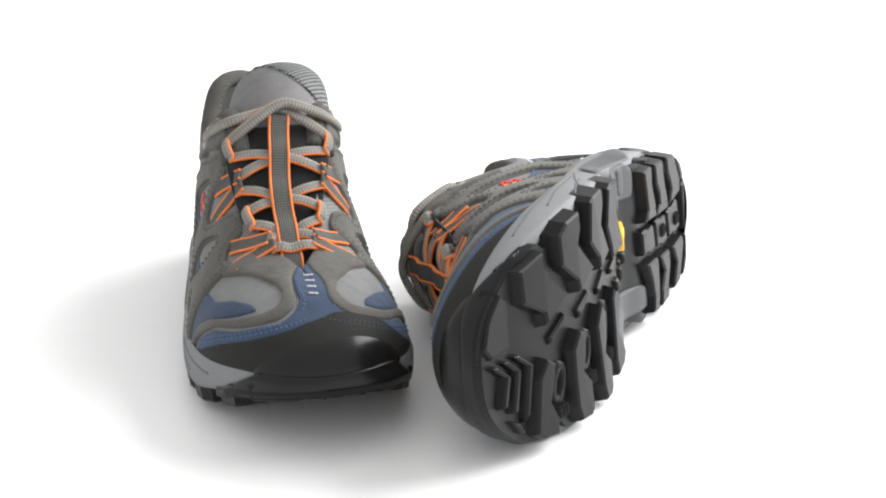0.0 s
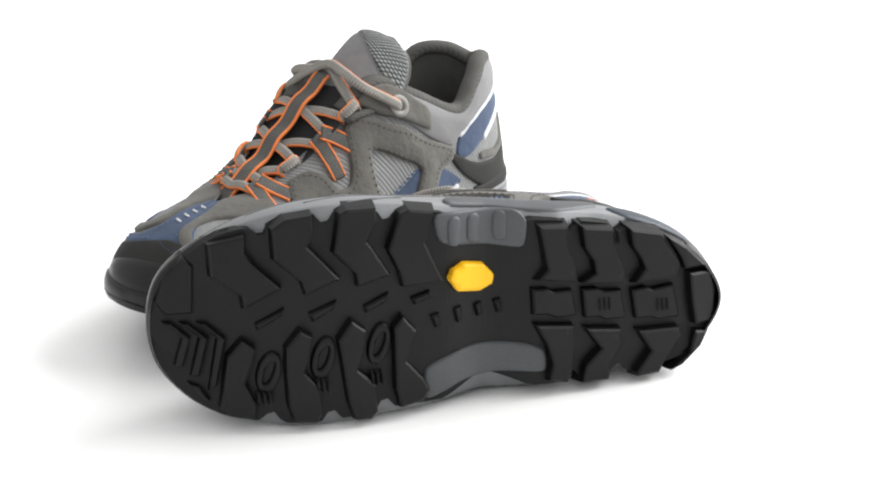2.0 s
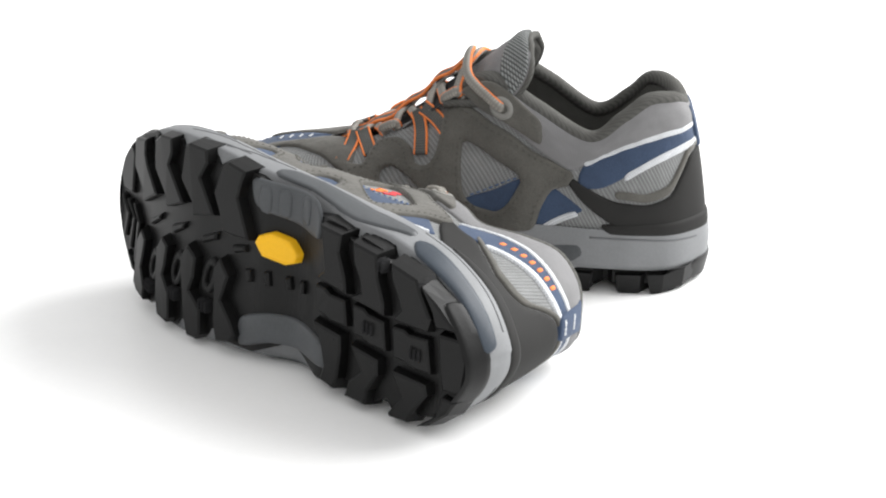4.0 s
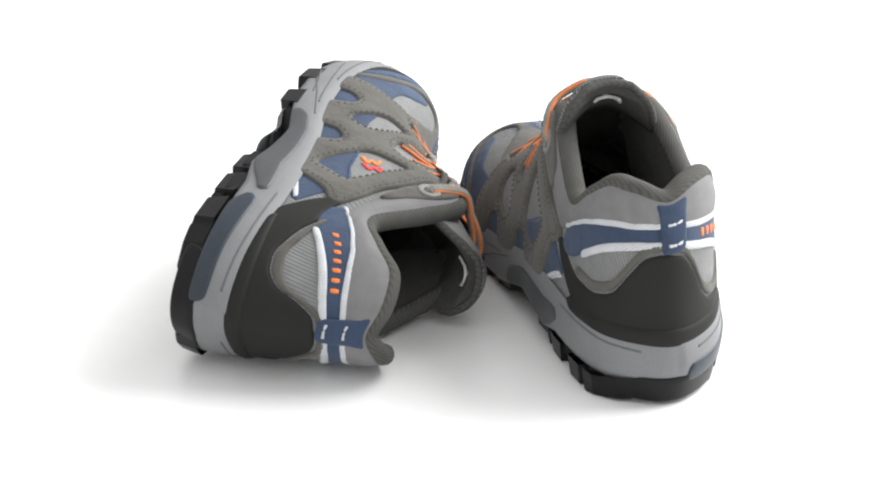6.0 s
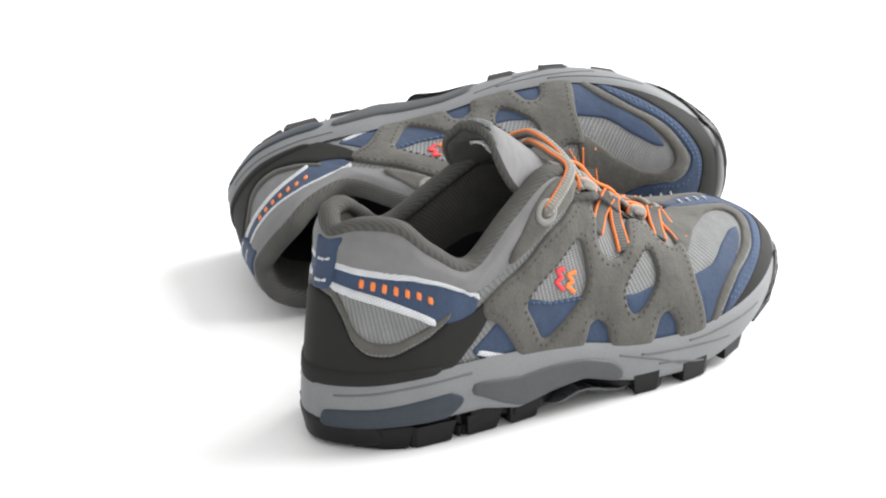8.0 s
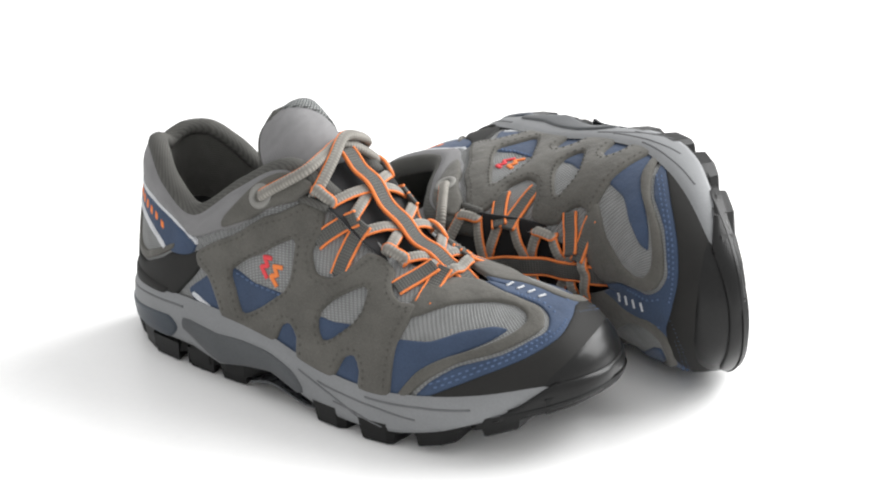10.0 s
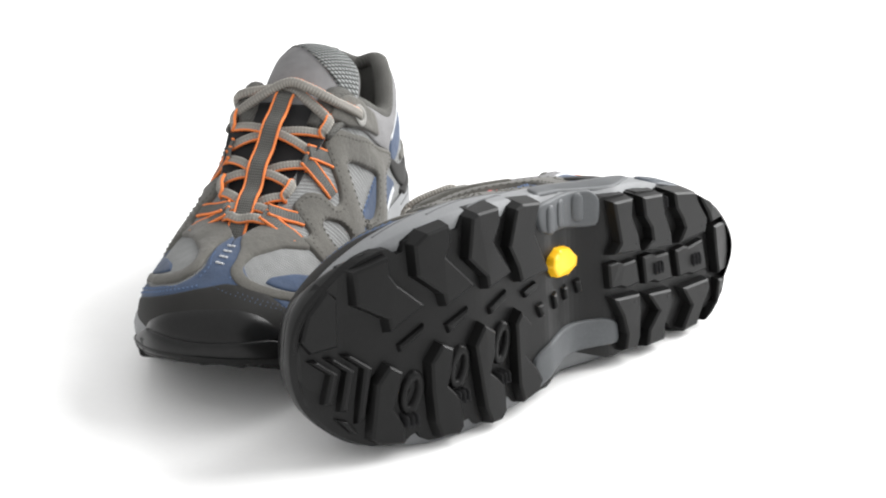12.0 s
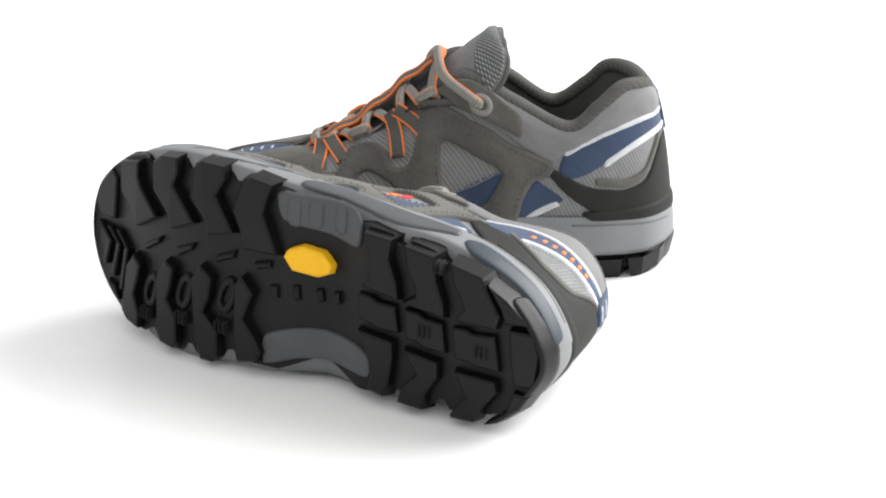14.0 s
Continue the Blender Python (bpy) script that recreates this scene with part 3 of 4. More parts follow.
def build_tongue(shoe):
    A, Bq = np.meshgrid(np.linspace(0, 1, 40), np.linspace(-1, 1, 21), indexing="ij")
    face, nrm = tongue(A, Bq), tongue_normal(A, Bq)
    depth = (1 + 8.0 * np.clip((A - 0.5) / 0.2, 0, 1) * np.clip((1.03 - A) / 0.08, 0, 1)) * (1 - 0.45 * abs(Bq) ** 4)
    body = put("tongue", face.reshape(-1, 3), [f[::-1] for f in grid_faces(40, 21)], SMOOTH, shoe, "padded grey tongue", uv=np.stack([A * 190, Bq * 30], -1).reshape(-1, 2))
    back = face - nrm * depth[..., None]
    V, F = [], []
    rim = [(i, 0) for i in range(40)] + [(39, j) for j in range(1, 21)] + [(i, 20) for i in range(38, -1, -1)]
    V = list(back.reshape(-1, 3))
    F = grid_faces(40, 21)
    o = len(V)
    V += [face[r] + nrm[r] * 0.0 for r in rim]
    idx = [r[0] * 21 + r[1] for r in rim]
    for q in range(len(rim) - 1):
        F.append((idx[q], idx[q + 1], o + q + 1, o + q)[::-1])
    put("tongue_lining", V, F, LINING, body, "dark grey mesh lining", uv=np.concatenate([np.stack([A * 190, Bq * 30], -1).reshape(-1, 2), np.zeros((len(rim), 2))]))
    V, F, uv = sweep(np.array([face[r] - nrm[r] * depth[r] * 0.5 for r in rim[18:-18]]), np.array([nrm[r] for r in rim[18:-18]]), 4.5, 4.5, 8)
    put("tongue_edge", V, F, LINING, body, uv=uv)
    on = dict(surf=tongue, normal=tongue_normal, metric=np.array((190.0, 30.0)))
    patch("mesh_panel", [(0.67, -0.96), (0.71, -0.65), (0.78, -0.25), (0.87, 0.15), (0.955, 0.5), (0.985, 0.2), (0.985, -0.3), (0.96, -0.75), (0.88, -0.96), (0.77, -0.98)], DOTS, body, 1.0, label="open grey mesh panel", **on)
    patch("gusset", [(0.03, -1.0), (0.2, -1.0), (0.35, -1.0), (0.5, -1.0), (0.6, -0.98), (0.585, -0.5), (0.57, 0), (0.585, 0.5), (0.6, 0.98), (0.5, 1.0), (0.35, 1.0), (0.2, 1.0), (0.03, 1.0)], DARK, body, 0.5, label="black gusset", **on)
    patch("eyelet_mark", [(0.675, 0.66), (0.69, 0.74), (0.705, 0.86), (0.69, 0.84), (0.68, 0.78)], ORANGE, body, 0.9, label="small orange print", **on)
    inner = dict(surf=lambda a, b: tongue(a, b) - tongue_normal(a, b) * (2.4 + 8.0 * np.clip((1.03 - a) / 0.08, 0, 1))[..., None], normal=lambda a, b: -tongue_normal(a, b), metric=np.array((190.0, 30.0)))
    patch("size_tag", [(0.83, -0.5), (0.925, -0.45), (0.96, 0.0), (0.925, 0.45), (0.80, 0.52), (0.82, 0.32), (0.90, 0.05), (0.87, -0.24)], TAG, body, 0.9, label="pale grey woven tag", sharp=0.08, edge=0.5, **inner)
    # strap down the middle with orange edges
    a = np.linspace(0.02, 0.59, 70)
    wave = np.clip(a * 60, 1.0, 6.2) + 0.9 * np.cos((a - 0.19) / 0.13 * 2 * np.pi) * np.clip((a - 0.06) * 20, 0, 1) - 1.5 * np.clip((a - 0.53) * 16, 0, 1)
    p, n = tongue(a, 0 * a), tongue_normal(a, 0 * a)
    V, F, uv = sweep(p + n * wave[:, None], n, 9.6, 2.0, 10, flat=5)
    strap = put("strap", V, F, WEB, shoe, "grey webbing strap with orange edges", uv=uv)
    side = np.cross(np.gradient(p, axis=0), n)
    side /= np.linalg.norm(side, axis=1)[:, None]
    for s in (-1, 1):
        V, F, uv = sweep(p + n * (wave + 0.35)[:, None] + side * s * 4.7, n, 1.5, 2.3, 6)
        put("strap_edge", V, F, ORANGE, strap, uv=uv)


def on_upper(k, w, high):
    return skin(k, w) + skin_normal(k, w) * high


def lace(shoe, points, ups, width=5.4, height=3.0, piping=True):
    p = curve(points, 36)
    u = curve(ups, 36)
    V, F, uv = sweep(p, u, width, height, 10, flat=2.4)
    cord = put("lace", V, F, LACE, shoe, "flat grey lace with orange edging", uv=uv)
    if piping:
        d = np.gradient(p, axis=0)
        side = np.cross(d, u)
        side /= np.linalg.norm(side, axis=1)[:, None]
        V, F, uv = sweep(p + side * (width * 0.45) * piping, u, 1.2, 1.9, 6)
        put("lace_edge", V, F, ORANGE, cord, uv=uv)
    return cord


EYES = (4.95, 6.0, 7.0, 8.0)


def build_laces(shoe):
    up = np.array((0.55, 0, 0.83))
    ends = {}
    for i, k in enumerate(EYES):
        for s in (0, 1):
            for j, o in ((0, -0.2), (1, 0.2)):
                q = k + o
                ends[s, i, j] = on_upper(30 - q if s else q, 0.98, 2.6)

    def cross(p, q, high, way, ease=2.0):
        mid = (p + q) / 2
        a = np.interp(mid[0], TONGUE_MID[::-1, 0], np.linspace(1, 0, 10))
        c = tongue(a, 0.0) + tongue_normal(a, 0.0) * high
        side = (p - q) / np.linalg.norm(p - q)
        lace(shoe, [p - up * 3 + side * 0.5, p, p * 0.55 + c * 0.45 + up * ease, c, q * 0.55 + c * 0.45 + up * ease, q, q - up * 3 - side * 0.5],
             [up + side, up + side * 0.4, up, up, up, up - side * 0.4, up - side], piping=way)
    cross(ends[0, 0, 0], ends[1, 0, 0], 7.5, -1)
    for i in range(3):
        cross(ends[0, i, 1], ends[1, i + 1, 0], 2.4, -1, 2.2)
        cross(ends[1, i, 1], ends[0, i + 1, 0], 4.2, 1, 2.2)
    for s in (0, 1):
        for i in (1, 3):
            p, q = ends[s, i, 0], ends[s, i, 1]
            n = np.array((0.2, 0.75 if s == 0 else -0.75, 0.5))
            lace(shoe, [p - up * 2, p + n * 1.6, (p + q) / 2 + n * 2.6, q + n * 1.6, q - up * 2], [n, n, n, n, n], 5.4, 3.4, 1 if s else -1)
    # the last crossing runs to the oval eyelets in the collar tabs
    top = tongue(0.62, 0.0) + tongue_normal(0.62, 0.0) * 4.5
    for s, k, edge, lift, way in ((1, 9.16, 8.6, 0.0, 1), (0, 20.94, 21.4, 4.2, -1)):
        eye, n = on_upper(k, .73, 2.0), skin_normal(k, .73)
        rim, far = on_upper(edge, 1.0, 2.5), ends[s, 3, 1]
        lace(shoe, [eye - n * 6, eye + n * 0.2, eye + n * 2.6 + (rim - eye) * 0.22, rim + up * 2.5, top * 0.55 + rim * 0.45 + up * (lift + 2), top + up * lift, top * 0.5 + far * 0.5 + up * (lift * 0.5 + 2.5), far + up * 0.5, far - up * 6],
             [up + n * 0.3, n + up * 0.3, n, up + n * 0.5, up, up, up, up, up], 5.6, 4.2, way)
    # webbing loops that carry the laces
    for k0, w0, k1, w1 in ((6.75, .58, 6.9, 1.0), (7.55, .66, 7.15, 1.0), (4.75, .68, 4.85, 1.0), (5.5, .72, 5.15, 1.0)):
        for flip in (False, True):
            f = np.linspace(0, 1, 14)
            k, w = k0 + (k1 - k0) * f, w0 + (w1 - w0) * f
            k = 30 - k if flip else k
            p, n = skin(k, w), skin_normal(k, w)
            lift = 0.9 + 3.5 * np.clip((f - 0.45) / 0.55, 0, 1) ** 1.5
            path = p + n * lift[:, None]
            end = path[-1] + (path[-1] - path[-2]) * 0.6 + n[-1] * 0.6
            path = np.concatenate([path, [end], [end - n[-1] * 3.2], [path[-2] - n[-1] * 3.6]])
            nn = np.concatenate([n, [n[-1]], [n[-1] + (path[-3] - path[-5]) * 0.2], [n[-1]]])
            V, F, uv = sweep(path[:15], nn[:15], 7.6, 1.7, 10, flat=5)
            strap = put("lace_loop", V, F, WEB, shoe, "grey webbing lace loop with orange edges", uv=uv)
            d = np.gradient(path[:15], axis=0)
            side = np.cross(d, nn[:15])
            side /= np.linalg.norm(side, axis=1)[:, None]
            for s in (-1, 1):
                V, F, uv = sweep(path[:15] + side * s * 3.7 + nn[:15] * 0.2, nn[:15], 1.4, 1.9, 6)
                put("loop_edge", V, F, ORANGE, strap, uv=uv)
    for k, w in ((9.16, .73), (20.94, .73)):
        c, n = skin(k, w), skin_normal(k, w)
        t = np.array((0.8, 0, 0.6))
        t -= n * (t @ n)
        t /= np.linalg.norm(t)
        s = np.cross(n, t)
        a = np.linspace(0, 2 * np.pi, 24, endpoint=False)
        p = c + n * 3.3 + np.cos(a)[:, None] * t * 5.4 + np.sin(a)[:, None] * s * 4.4
        V, F, uv = sweep(p, np.tile(n, (24, 1)), 3.6, 1.6, 8, True)
        put("eyelet", V, F, RING, shoe, "pale grey oval eyelet", uv=uv)


def inset(ring, by):
    """A closed line that runs inside an outline on the upper, so many millimetres from its edge."""
    r = round_outline(np.asarray(ring, float) * METRIC, 3.0)
    if (r[:, 0] * np.roll(r[:, 1], -1) - r[:, 1] * np.roll(r[:, 0], -1)).sum() < 0:
        r = r[::-1]
    d = np.roll(r, -1, 0) - np.roll(r, 1, 0)
    q = r + np.stack([-d[:, 1], d[:, 0]], 1) / np.maximum(np.linalg.norm(d, axis=1), 1e-9)[:, None] * by
    q = q[(to_edge(q, [r]) > by * 0.9) & inside(q, r) & (q[:, 1] > 1.5)]
    return q / METRIC


def build_upper(shoe):
    K, W = np.meshgrid(ROUND, np.linspace(0, 1, 29), indexing="ij")
    upper = put("upper", skin(K, W).reshape(-1, 3), grid_faces(*K.shape, True), MESH, shoe, "grey ribbed mesh upper", uv=np.stack([K * 18, W * 62], -1).reshape(-1, 2))
    # lining: down from the collar to the insole
    ks = np.arange(7.9, 22.15, 0.125)
    t = loop(TOP, ks)
    b = loop(BASE, ks)
    o = outward(ks)
    rows = []
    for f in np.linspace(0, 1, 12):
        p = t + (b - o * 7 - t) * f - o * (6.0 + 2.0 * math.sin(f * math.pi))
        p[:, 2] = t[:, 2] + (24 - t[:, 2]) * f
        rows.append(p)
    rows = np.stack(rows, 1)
    # the lower half is black: shade deep in the shoe put into its colour
    for name, part, cloth, words in (("lining", rows[:, :6], LINING, "grey mesh lining"), ("shaded_lining", rows[:, 5:], DARK, "lower lining, blackened for the shade deep in the shoe")):
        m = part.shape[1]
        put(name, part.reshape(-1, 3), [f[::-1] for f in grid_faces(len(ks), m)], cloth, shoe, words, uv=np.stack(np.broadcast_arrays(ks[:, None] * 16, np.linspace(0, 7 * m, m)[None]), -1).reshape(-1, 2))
    k = ROUND
    f = loop(BASE, k) - outward(k) * 2
    f[:, 2] = np.maximum(26, foam_bottom(f[:, 0], k) + 6)
    n = len(k)
    put("insole", np.concatenate([f, [[140, 3, 26]]]), [(i, (i + 1) % n, n) for i in range(n)], DARK, shoe, "black insole")
    # padded rolled collar edge
    p = loop(TOP, ks) - o * 3.4 - (0, 0, 0.6)
    V, F, uv = sweep(p, np.tile((0, 0, 1.0), (len(ks), 1)), 10.5, 8.5, 12)
    put("collar_edge", V, F, LINING, shoe, "dark grey rolled collar edge", uv=uv)
    low = [(float(q), float(heel_line(q)[0]) - 0.01) for q in np.arange(19.5, 10.6, -0.45)]
    patch("collar_panel", [(8.6, .96), (9.2, .985), (10, .985), (11, .985), (12, .985), (13, .985), (14, .985), (15, .985), (16, .985), (17, .985), (18, .985), (19, .985), (20, .985), (20.8, .985), (21.4, .96), (21.2, .66), (20.4, .54)] + low + [(9.7, .54), (8.8, .66)],
          SMOOTH, shoe, 0.8, label="smooth padded grey collar panel", pad=2.2)
    # stripes round the heel
    ks1 = np.arange(10.75, 19.55, 0.4)
    ks2 = np.arange(11.75, 18.5, 0.4)
    up, lo = heel_line(ks1), heel_line(ks2, True)
    patch("heel_stripe", [*zip(ks1, up)] + [(19.3, .40)] + [*zip(ks2[::-1], lo[::-1])] + [(10.9, .42)], NAVY, shoe, 0.9, label="blue heel stripe")
    patch("white_piping", band(list(ks1), list(up), 0.031), WHITE, shoe, 1.5, label="white heel piping", edge=1.0)
    patch("white_piping", band(list(ks2), list(lo), 0.031), WHITE, shoe, 1.5, label="white heel piping", edge=1.0)
    foot = float(heel_line(14.85, True)[0]) - 0.045
    tab = patch("heel_tab", [(14.36, .93), (14.88, .945), (15.4, .93), (15.34, .8), (15.28, foot), (14.88, foot - .01), (14.46, foot), (14.4, .8)], NAVY, shoe, 2.7, label="blue heel tab", edge=1.2)
    for q, line in ((14.95, False), (14.95, True)):
        w = float(heel_line(q, line)[0])
        patch("white_mark", [(14.6, w + .014), (15.1, w + .014), (15.1, w - .014), (14.6, w - .014)], WHITE, tab, 3.1, edge=0.4)
    # orange print on the outer side of the stripe
    for i, q in enumerate(np.linspace(13.6, 11.9, 7)):
        c = float((heel_line(q) * 0.5 + heel_line(q, True) * 0.5)[0])
        patch("print_bar", [(q + .07, c + .036), (q - .06, c + .03), (q - .07, c - .036), (q + .06, c - .03)], ORANGE, shoe, 1.2, edge=0.5, label="small orange print bar")
    counter = [(q, w_at(q, z)) for q, z in zip(*COUNTER_TOP)] + [(19.3, .27), (18.46, .06), (17.8, -.01), (16.5, -.02), (15, -.02), (13.5, -.02), (11.5, -.01), (10.92, .16), (10.5, .33)]
    patch("heel_counter", counter, COUNTER, shoe, 1.6, label="black moulded heel counter")
    rim = [(11.5, 41.5), (12.4, 42.5), (13.3, 42.5), (14.2, 42), (15.0, 42), (16.0, 42), (17.0, 42), (18.0, 41.5), (18.8, 40.5)]
    patch("heel_rim", [(q, w_at(q, z)) for q, z in rim] + [(18.6, .0), (17.5, -.01), (16.2, -.01), (15, -.01), (13.8, -.01), (12.6, -.01), (11.7, .0)], COUNTER, shoe, 2.7, label="black heel rim", edge=2.2)
    trim = [(q, w_at(q, z + 3.6)) for q, z in zip(*COUNTER_TOP) if 11.3 < q < 18.9]
    patch("pocket_trim", band([q for q, _ in trim], [w for _, w in trim], 0.032), SUEDE, shoe, 1.5, label="grey suede trim", edge=1.0)
    # blue pieces under the overlay, with the white piping
    for name, ring in (("blue_panel", [(9.6, .29), (8.78, .235), (7.8, .275), (8.3, .12), (8.77, .04), (9.1, .04), (9.4, .17)]), ("blue_panel", [(6.9, .295), (6.52, .32), (6.0, .37), (6.3, .18), (6.67, .15), (6.88, .22)]),
                       ("blue_panel", [(10.85, .13), (10.2, .26), (10.0, .2), (9.5, -.03), (10.1, -.03), (10.6, .02)]), ("blue_panel", [(8.15, -.03), (7.74, .15), (7.5, .18), (7.2, .12), (7.1, -.03)]), ("blue_panel", [(6.45, -.03), (6.06, .19), (5.8, .23), (5.6, .13), (5.5, -.03)]),
                       ("blue_panel", [(22.35, .20), (21.55, .23), (20.78, .28), (21.2, .11), (21.63, .07), (22.15, .12)]), ("blue_panel", [(20.9, -.03), (20.4, .16), (19.97, .3), (19.25, .19), (19.9, .06), (20.4, -.03)]),
                       ("blue_panel", [(22.9, -.03), (22.8, .12), (22.5, .18), (22.26, .15), (21.85, -.03)]), ("blue_panel", [(24.5, -.03), (24.4, .13), (24.2, .23), (23.94, .19), (23.55, -.03)])):
        patch(name, ring, NAVY, shoe, 0.45, label="blue nubuck panel", pad=0.4)
    patch("white_piping", [(10.78, .085), (10.7, .115), (10.3, .06), (9.75, .0), (9.85, -.03), (10.4, .02)], WHITE, shoe, 1.1, label="white side piping", edge=0.9)
    patch("white_piping", [(19.42, .175), (19.36, .135), (19.8, .06), (20.4, -.02), (20.55, .0), (19.9, .1)], WHITE, shoe, 1.1, label="white side piping", edge=0.9)
    patch("overlay", OVERLAY_OUT, SUEDE, shoe, 1.9, WINDOW_OUT, "grey suede overlay with windows", pad=1.2, edge=1.2)
    patch("overlay", OVERLAY_IN, SUEDE, shoe, 1.9, WINDOW_IN, "grey suede overlay with windows", pad=1.2, edge=1.2)
    patch("eyelet_tab", [(10.04, .58), (10.09, .68), (9.59, .85), (9.17, .92), (8.69, .985), (8.31, .985), (8.4, .80), (8.75, .68), (9.27, .57)], SUEDE, shoe, 3.4, label="grey suede eyelet tab")
    patch("eyelet_tab", [(21.75, .97), (21.3, .985), (20.84, .97), (20.4, .94), (19.94, .87), (19.9, .75), (20.1, .59), (20.89, .60), (21.45, .72)], SUEDE, shoe, 3.4, label="grey suede eyelet tab")
    # toe
    cap = [(4.25, -.04), (4.06, .05), (3.05, .19), (2.05, .30), (1.1, .43), (.3, .53), (-.74, .585), (-1.84, .51), (-2.4, .38), (-3.0, .19), (-3.8, .04), (-4.0, -.04), (-2.5, -.06), (-1, -.06), (1, -.06), (2.6, -.06)]
    patch("toe_cap", cap, COUNTER, shoe, 1.5, label="black rubber toe cap")
    patch("toe_cap_lip", [(2.0, -.06), (1.7, .14), (1.0, .30), (.1, .39), (-1, .40), (-1.8, .31), (-2.4, .14), (-2.7, -.06), (-1.5, -.08), (0, -.08), (1.2, -.08)], CAP, shoe, 1.9, label="raised black rubber bumper", edge=7.0)
    patch("toe_band", [(4.5, -.03), (4.1, .03), (3.05, .17), (2.05, .28), (1.1, .41), (.3, .50), (-.74, .56), (-1.84, .49), (-2.4, .36), (-3.0, .17), (-3.8, .02), (-4.3, -.03), (-4.0, .14), (-3.5, .27), (-2.75, .36), (-2.1, .47), (-1.75, .60), (-1.75, .72), (-2.5, .84), (-3.6, .97), (-3.8, .999), (-2, .999), (0, .999), (2, .999), (3.5, .999), (3.0, .95), (1.5, .84), (.75, .73), (.85, .62), (1.3, .50), (1.8, .44), (2.58, .34), (3.53, .26), (4.1, .14)],
          NAVY, shoe, 1.0, label="blue nubuck toe band")
    kk, ww = np.meshgrid(np.linspace(-5, 5, 121), np.linspace(0.4, 1, 61), indexing="ij")
    roof = skin(kk, ww).reshape(-1, 3)
    for x in (236, 242, 248, 254):
        l = np.linspace(-2.2, 2.2, 9) + 0.3
        p = np.array([(x - 0.25 * q, q, roof[((roof[:, 0] - x + 0.25 * q) ** 2 + (roof[:, 1] - q) ** 2).argmin(), 2]) for q in l])
        V, F, uv = sweep(p + (0.3, 0, 1.3), np.tile((0.3, 0, 0.95), (9, 1)), 1.4, 0.8, 6)
        put("toe_mark", V, F, WHITE, shoe, "pale toe mark", uv=uv)
    vamp = [(4.62, -.03), (4.35, .08), (4.1, .16), (3.53, .28), (2.58, .36), (1.75, .46), (1.3, .53), (.95, .64), (.95, .73), (1.7, .85), (3.1, .95), (3.7, .995), (4.5, .995), (4.95, .93), (5.05, .62), (4.85, .56), (4.04, .71), (2.78, .765), (1.85, .735), (1.6, .67), (1.75, .59), (2.2, .51), (2.93, .42), (3.9, .31), (4.4, .2), (4.85, -.03)]
    blue_in = [(5.05, -.03), (5.1, .37), (4.25, .42), (3.61, .51), (2.79, .56), (2.35, .53), (2.91, .43), (3.9, .29), (4.45, .14), (4.7, -.03)]
    for ring in (blue_in, mirror(blue_in)):
        patch("blue_panel", ring, NAVY, shoe, 0.8, label="blue nubuck panel")
    for ring in (vamp, mirror(vamp)):
        patch("vamp_trim", ring, SUEDE, shoe, 1.5, label="grey suede vamp trim", pad=0.8)
    # print in the outer window: plain red and orange shapes
    for line, ink, words in (([(8.44, .40), (8.64, .385), (8.50, .352), (8.66, .328), (8.44, .29)], RED, "red side print"), ([(8.12, .395), (8.34, .372), (8.20, .34), (8.36, .315), (8.14, .285)], ORANGE, "orange side print")):
        l = np.stack([np.interp(np.linspace(0, 4, 41), range(5), [q[c] for q in line]) for c in (0, 1)], 1)
        n = skin_normal(l[:, 0], l[:, 1])
        V, F, uv = sweep(skin(l[:, 0], l[:, 1]) + n * 0.3, n, 2.3, 0.9, 8, flat=4)
        put("print_mark", V, F, ink, shoe, words, uv=uv)
    rows = []
    for ring in (OVERLAY_OUT, OVERLAY_IN):
        rows.append(inset(ring, 2.8))
    for rings in (WINDOW_OUT, WINDOW_IN):
        for r in rings:
            c = np.mean(r, 0)
            for grow in (1.16,):
                big = [tuple(c + (np.array(q) - c) * grow) for q in r]
                rows.append(big + big[:1])
    stitches(shoe, rows, THREAD, 2.4)
    edge = [(4.0, .10), (3.05, .225), (2.05, .335), (1.1, .465), (.3, .555)]
    wide = [(4.1, .125), (3.1, .255), (2.1, .365), (1.15, .495)]
    stitches(shoe, [edge, wide, mirror(edge), mirror(wide), [(-.9, .62), (-1.3, .75), (-2.6, .9)], [(.5, .62), (.45, .75), (1.4, .88)], [(9.35, .255), (8.78, .225), (7.95, .26)], [(22.2, .215), (21.55, .245), (20.95, .28)]], BLUE_THREAD, 1.1)


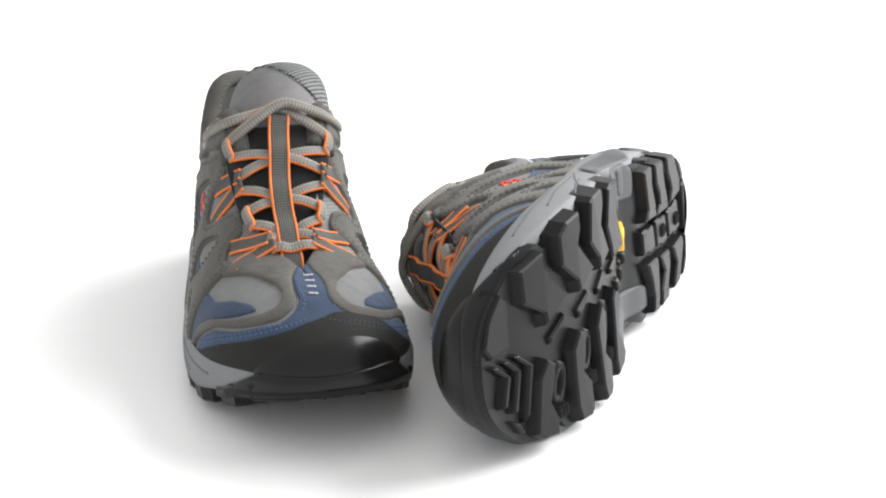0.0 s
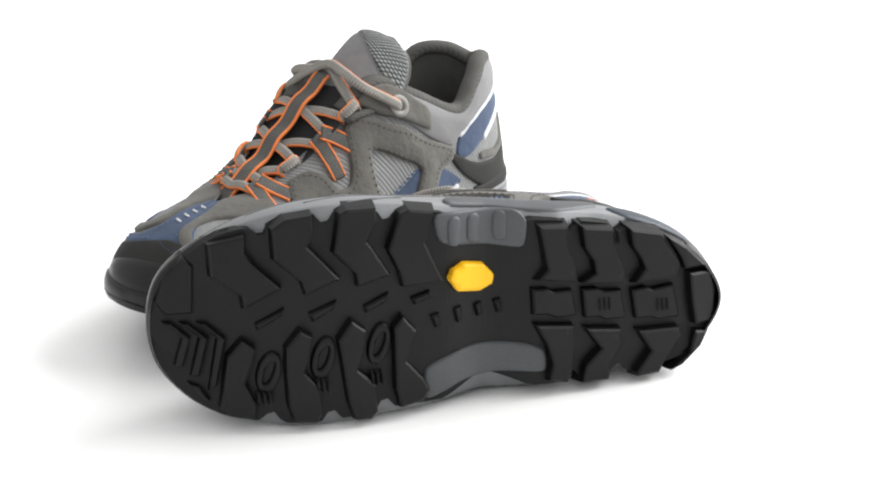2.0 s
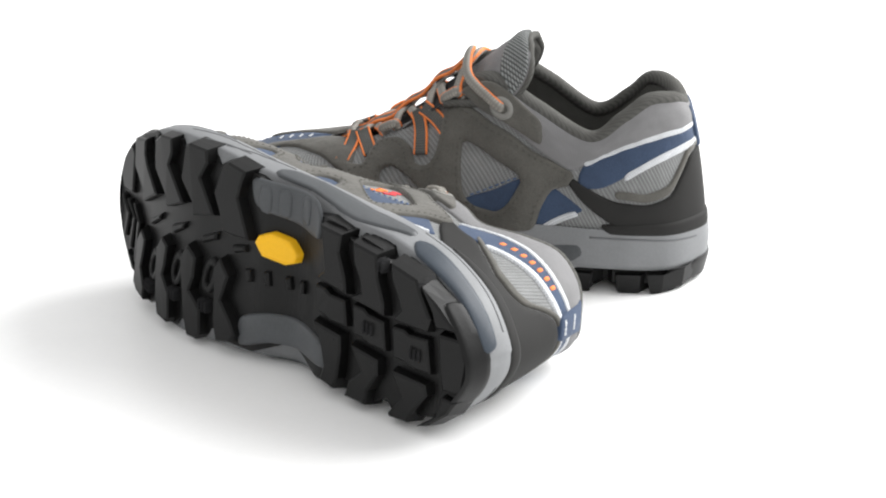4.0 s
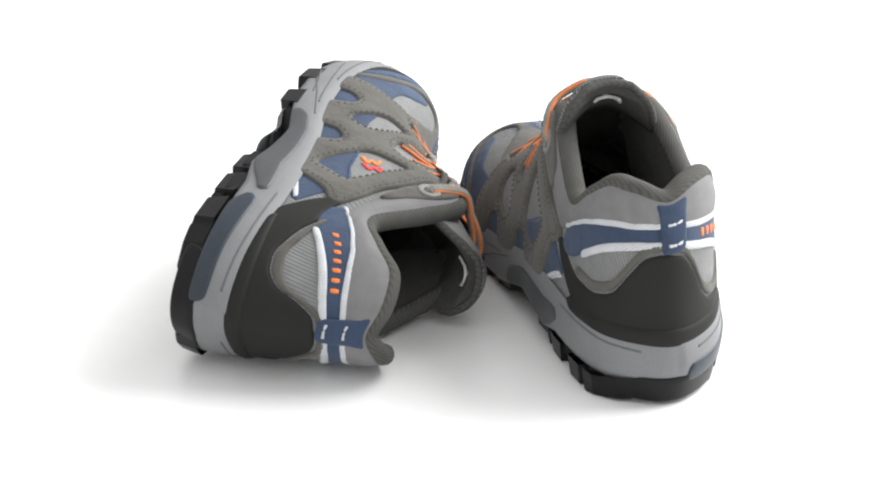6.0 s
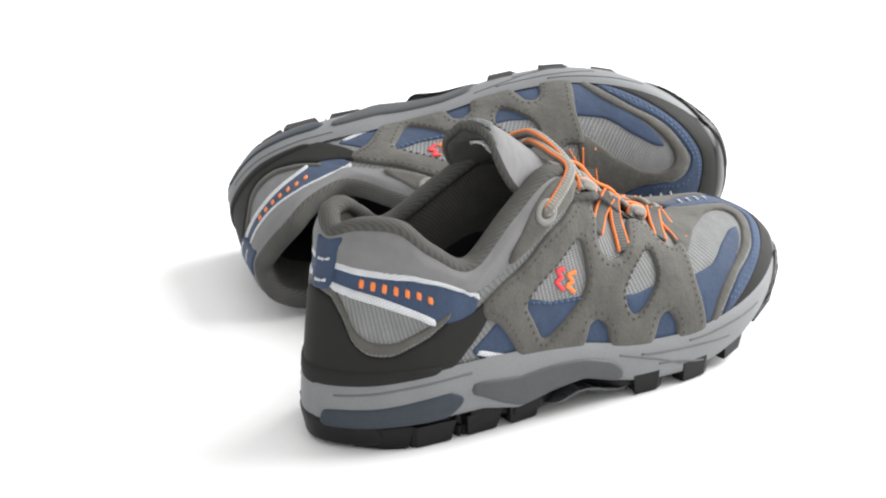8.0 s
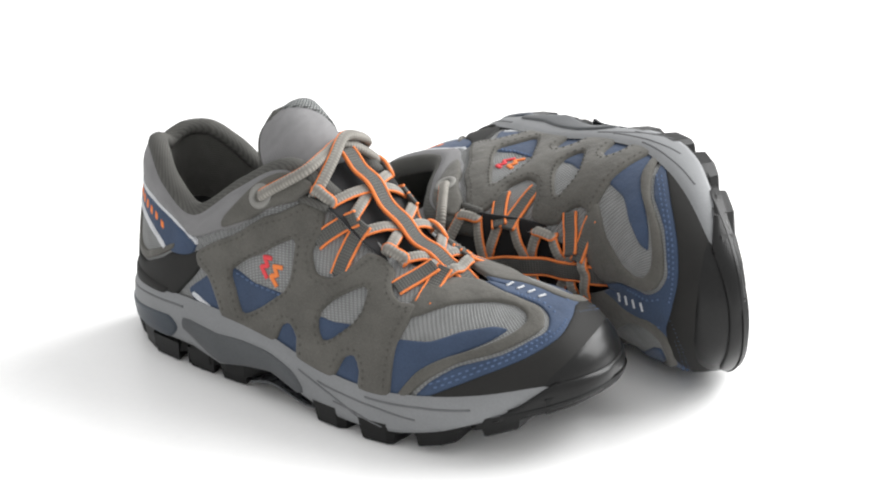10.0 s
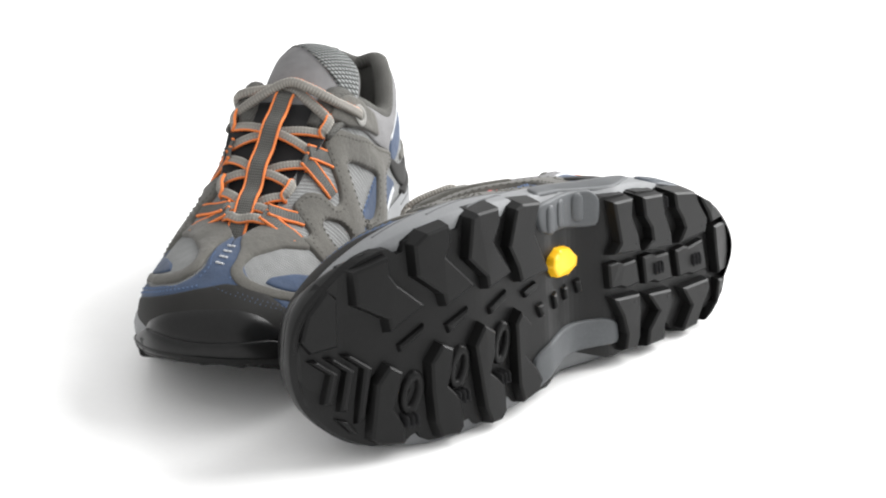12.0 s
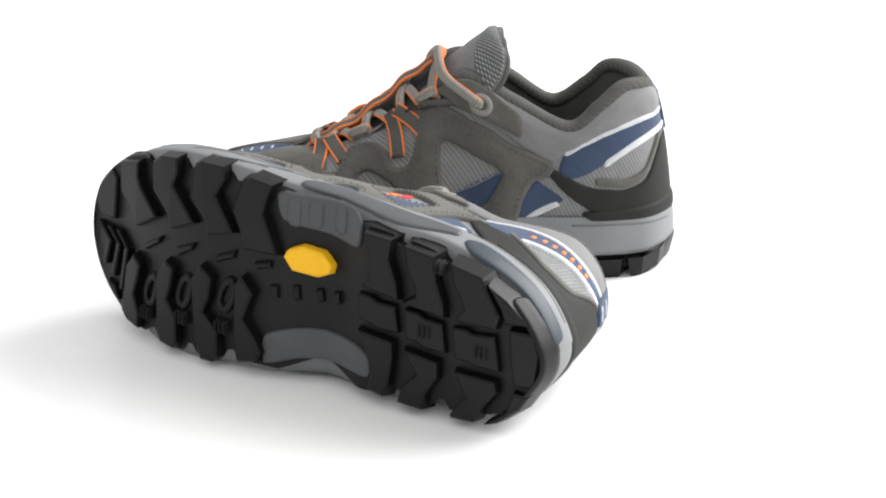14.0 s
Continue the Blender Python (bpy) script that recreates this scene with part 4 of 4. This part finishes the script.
def build_shoe(side, label):
    global SIDE
    SIDE = side
    shoe = tagged(new("hiking_shoe"), label, "shoe", "pair of hiking shoes")
    build_upper(shoe)
    build_sole(shoe)
    build_tongue(shoe)
    build_laces(shoe)
    return shoe


def build_floor():
    """A white sheet that sweeps up far behind."""
    y = np.concatenate([np.linspace(-6, 4, 6), 4 + 2 * np.sin(np.linspace(0.1, 1, 10) * np.pi / 2)])
    z = np.concatenate([np.zeros(6), 2 - 2 * np.cos(np.linspace(0.1, 1, 10) * np.pi / 2)])
    me = bpy.data.meshes.new("floor")
    me.from_pydata([(x, a, b) for x in (-6, 6) for a, b in zip(y, z)], [], [(i, i + 16, i + 17, i + 1) for i in range(15)])
    me.materials.append(SHEET)
    me.polygons.foreach_set("use_smooth", [True] * len(me.polygons))
    return tagged(new("floor", me), "white seamless studio sheet", "floor", kind="structure")


build_floor()
right_shoe = build_shoe(-1, "grey and blue hiking shoe with orange-edged laces, upright on white floor")
left_shoe = build_shoe(1, "grey and blue hiking shoe lying tipped on its side")


def motions():
    """Both shoes turn together on the turntable: seconds and degrees."""
    turn = [(0, -16.40), (0.5, -26.56), (1, -40.40), (1.5, -54.13), (2, -68.95), (2.5, -82.83), (3, -98.29), (3.2, -104.05), (3.6, -116.36), (4, -128.71), (4.4, -141.23), (4.8, -153.93), (5.3, -169.99), (5.5, -176.28), (6, -193.90), (6.5, -209.83), (7, -227.97), (7.2, -234.39), (7.6, -248.07), (8, -261.74), (8.4, -275.42), (8.8, -289.11), (9.3, -306.26), (9.5, -312.57), (10, -330.81), (10.5, -347.08), (11, -365.97), (11.5, -382.91), (12, -402.04), (12.5, -418.93), (13, -438.34), (13.5, -455.97), (14, -475.62)]
    stand = pose(-0.14031, 0.08276, 0.0, 0, 0, -62.153)
    lie = pose(0.11828, 0.10880, 0.0428, 95.419, -2.700, -93.384)
    for thing, start in ((right_shoe, stand), (left_shoe, lie)):
        walk(thing, [(t, pose(0, 0, 0, 0, 0, a) @ start) for t, a in turn])


motions()
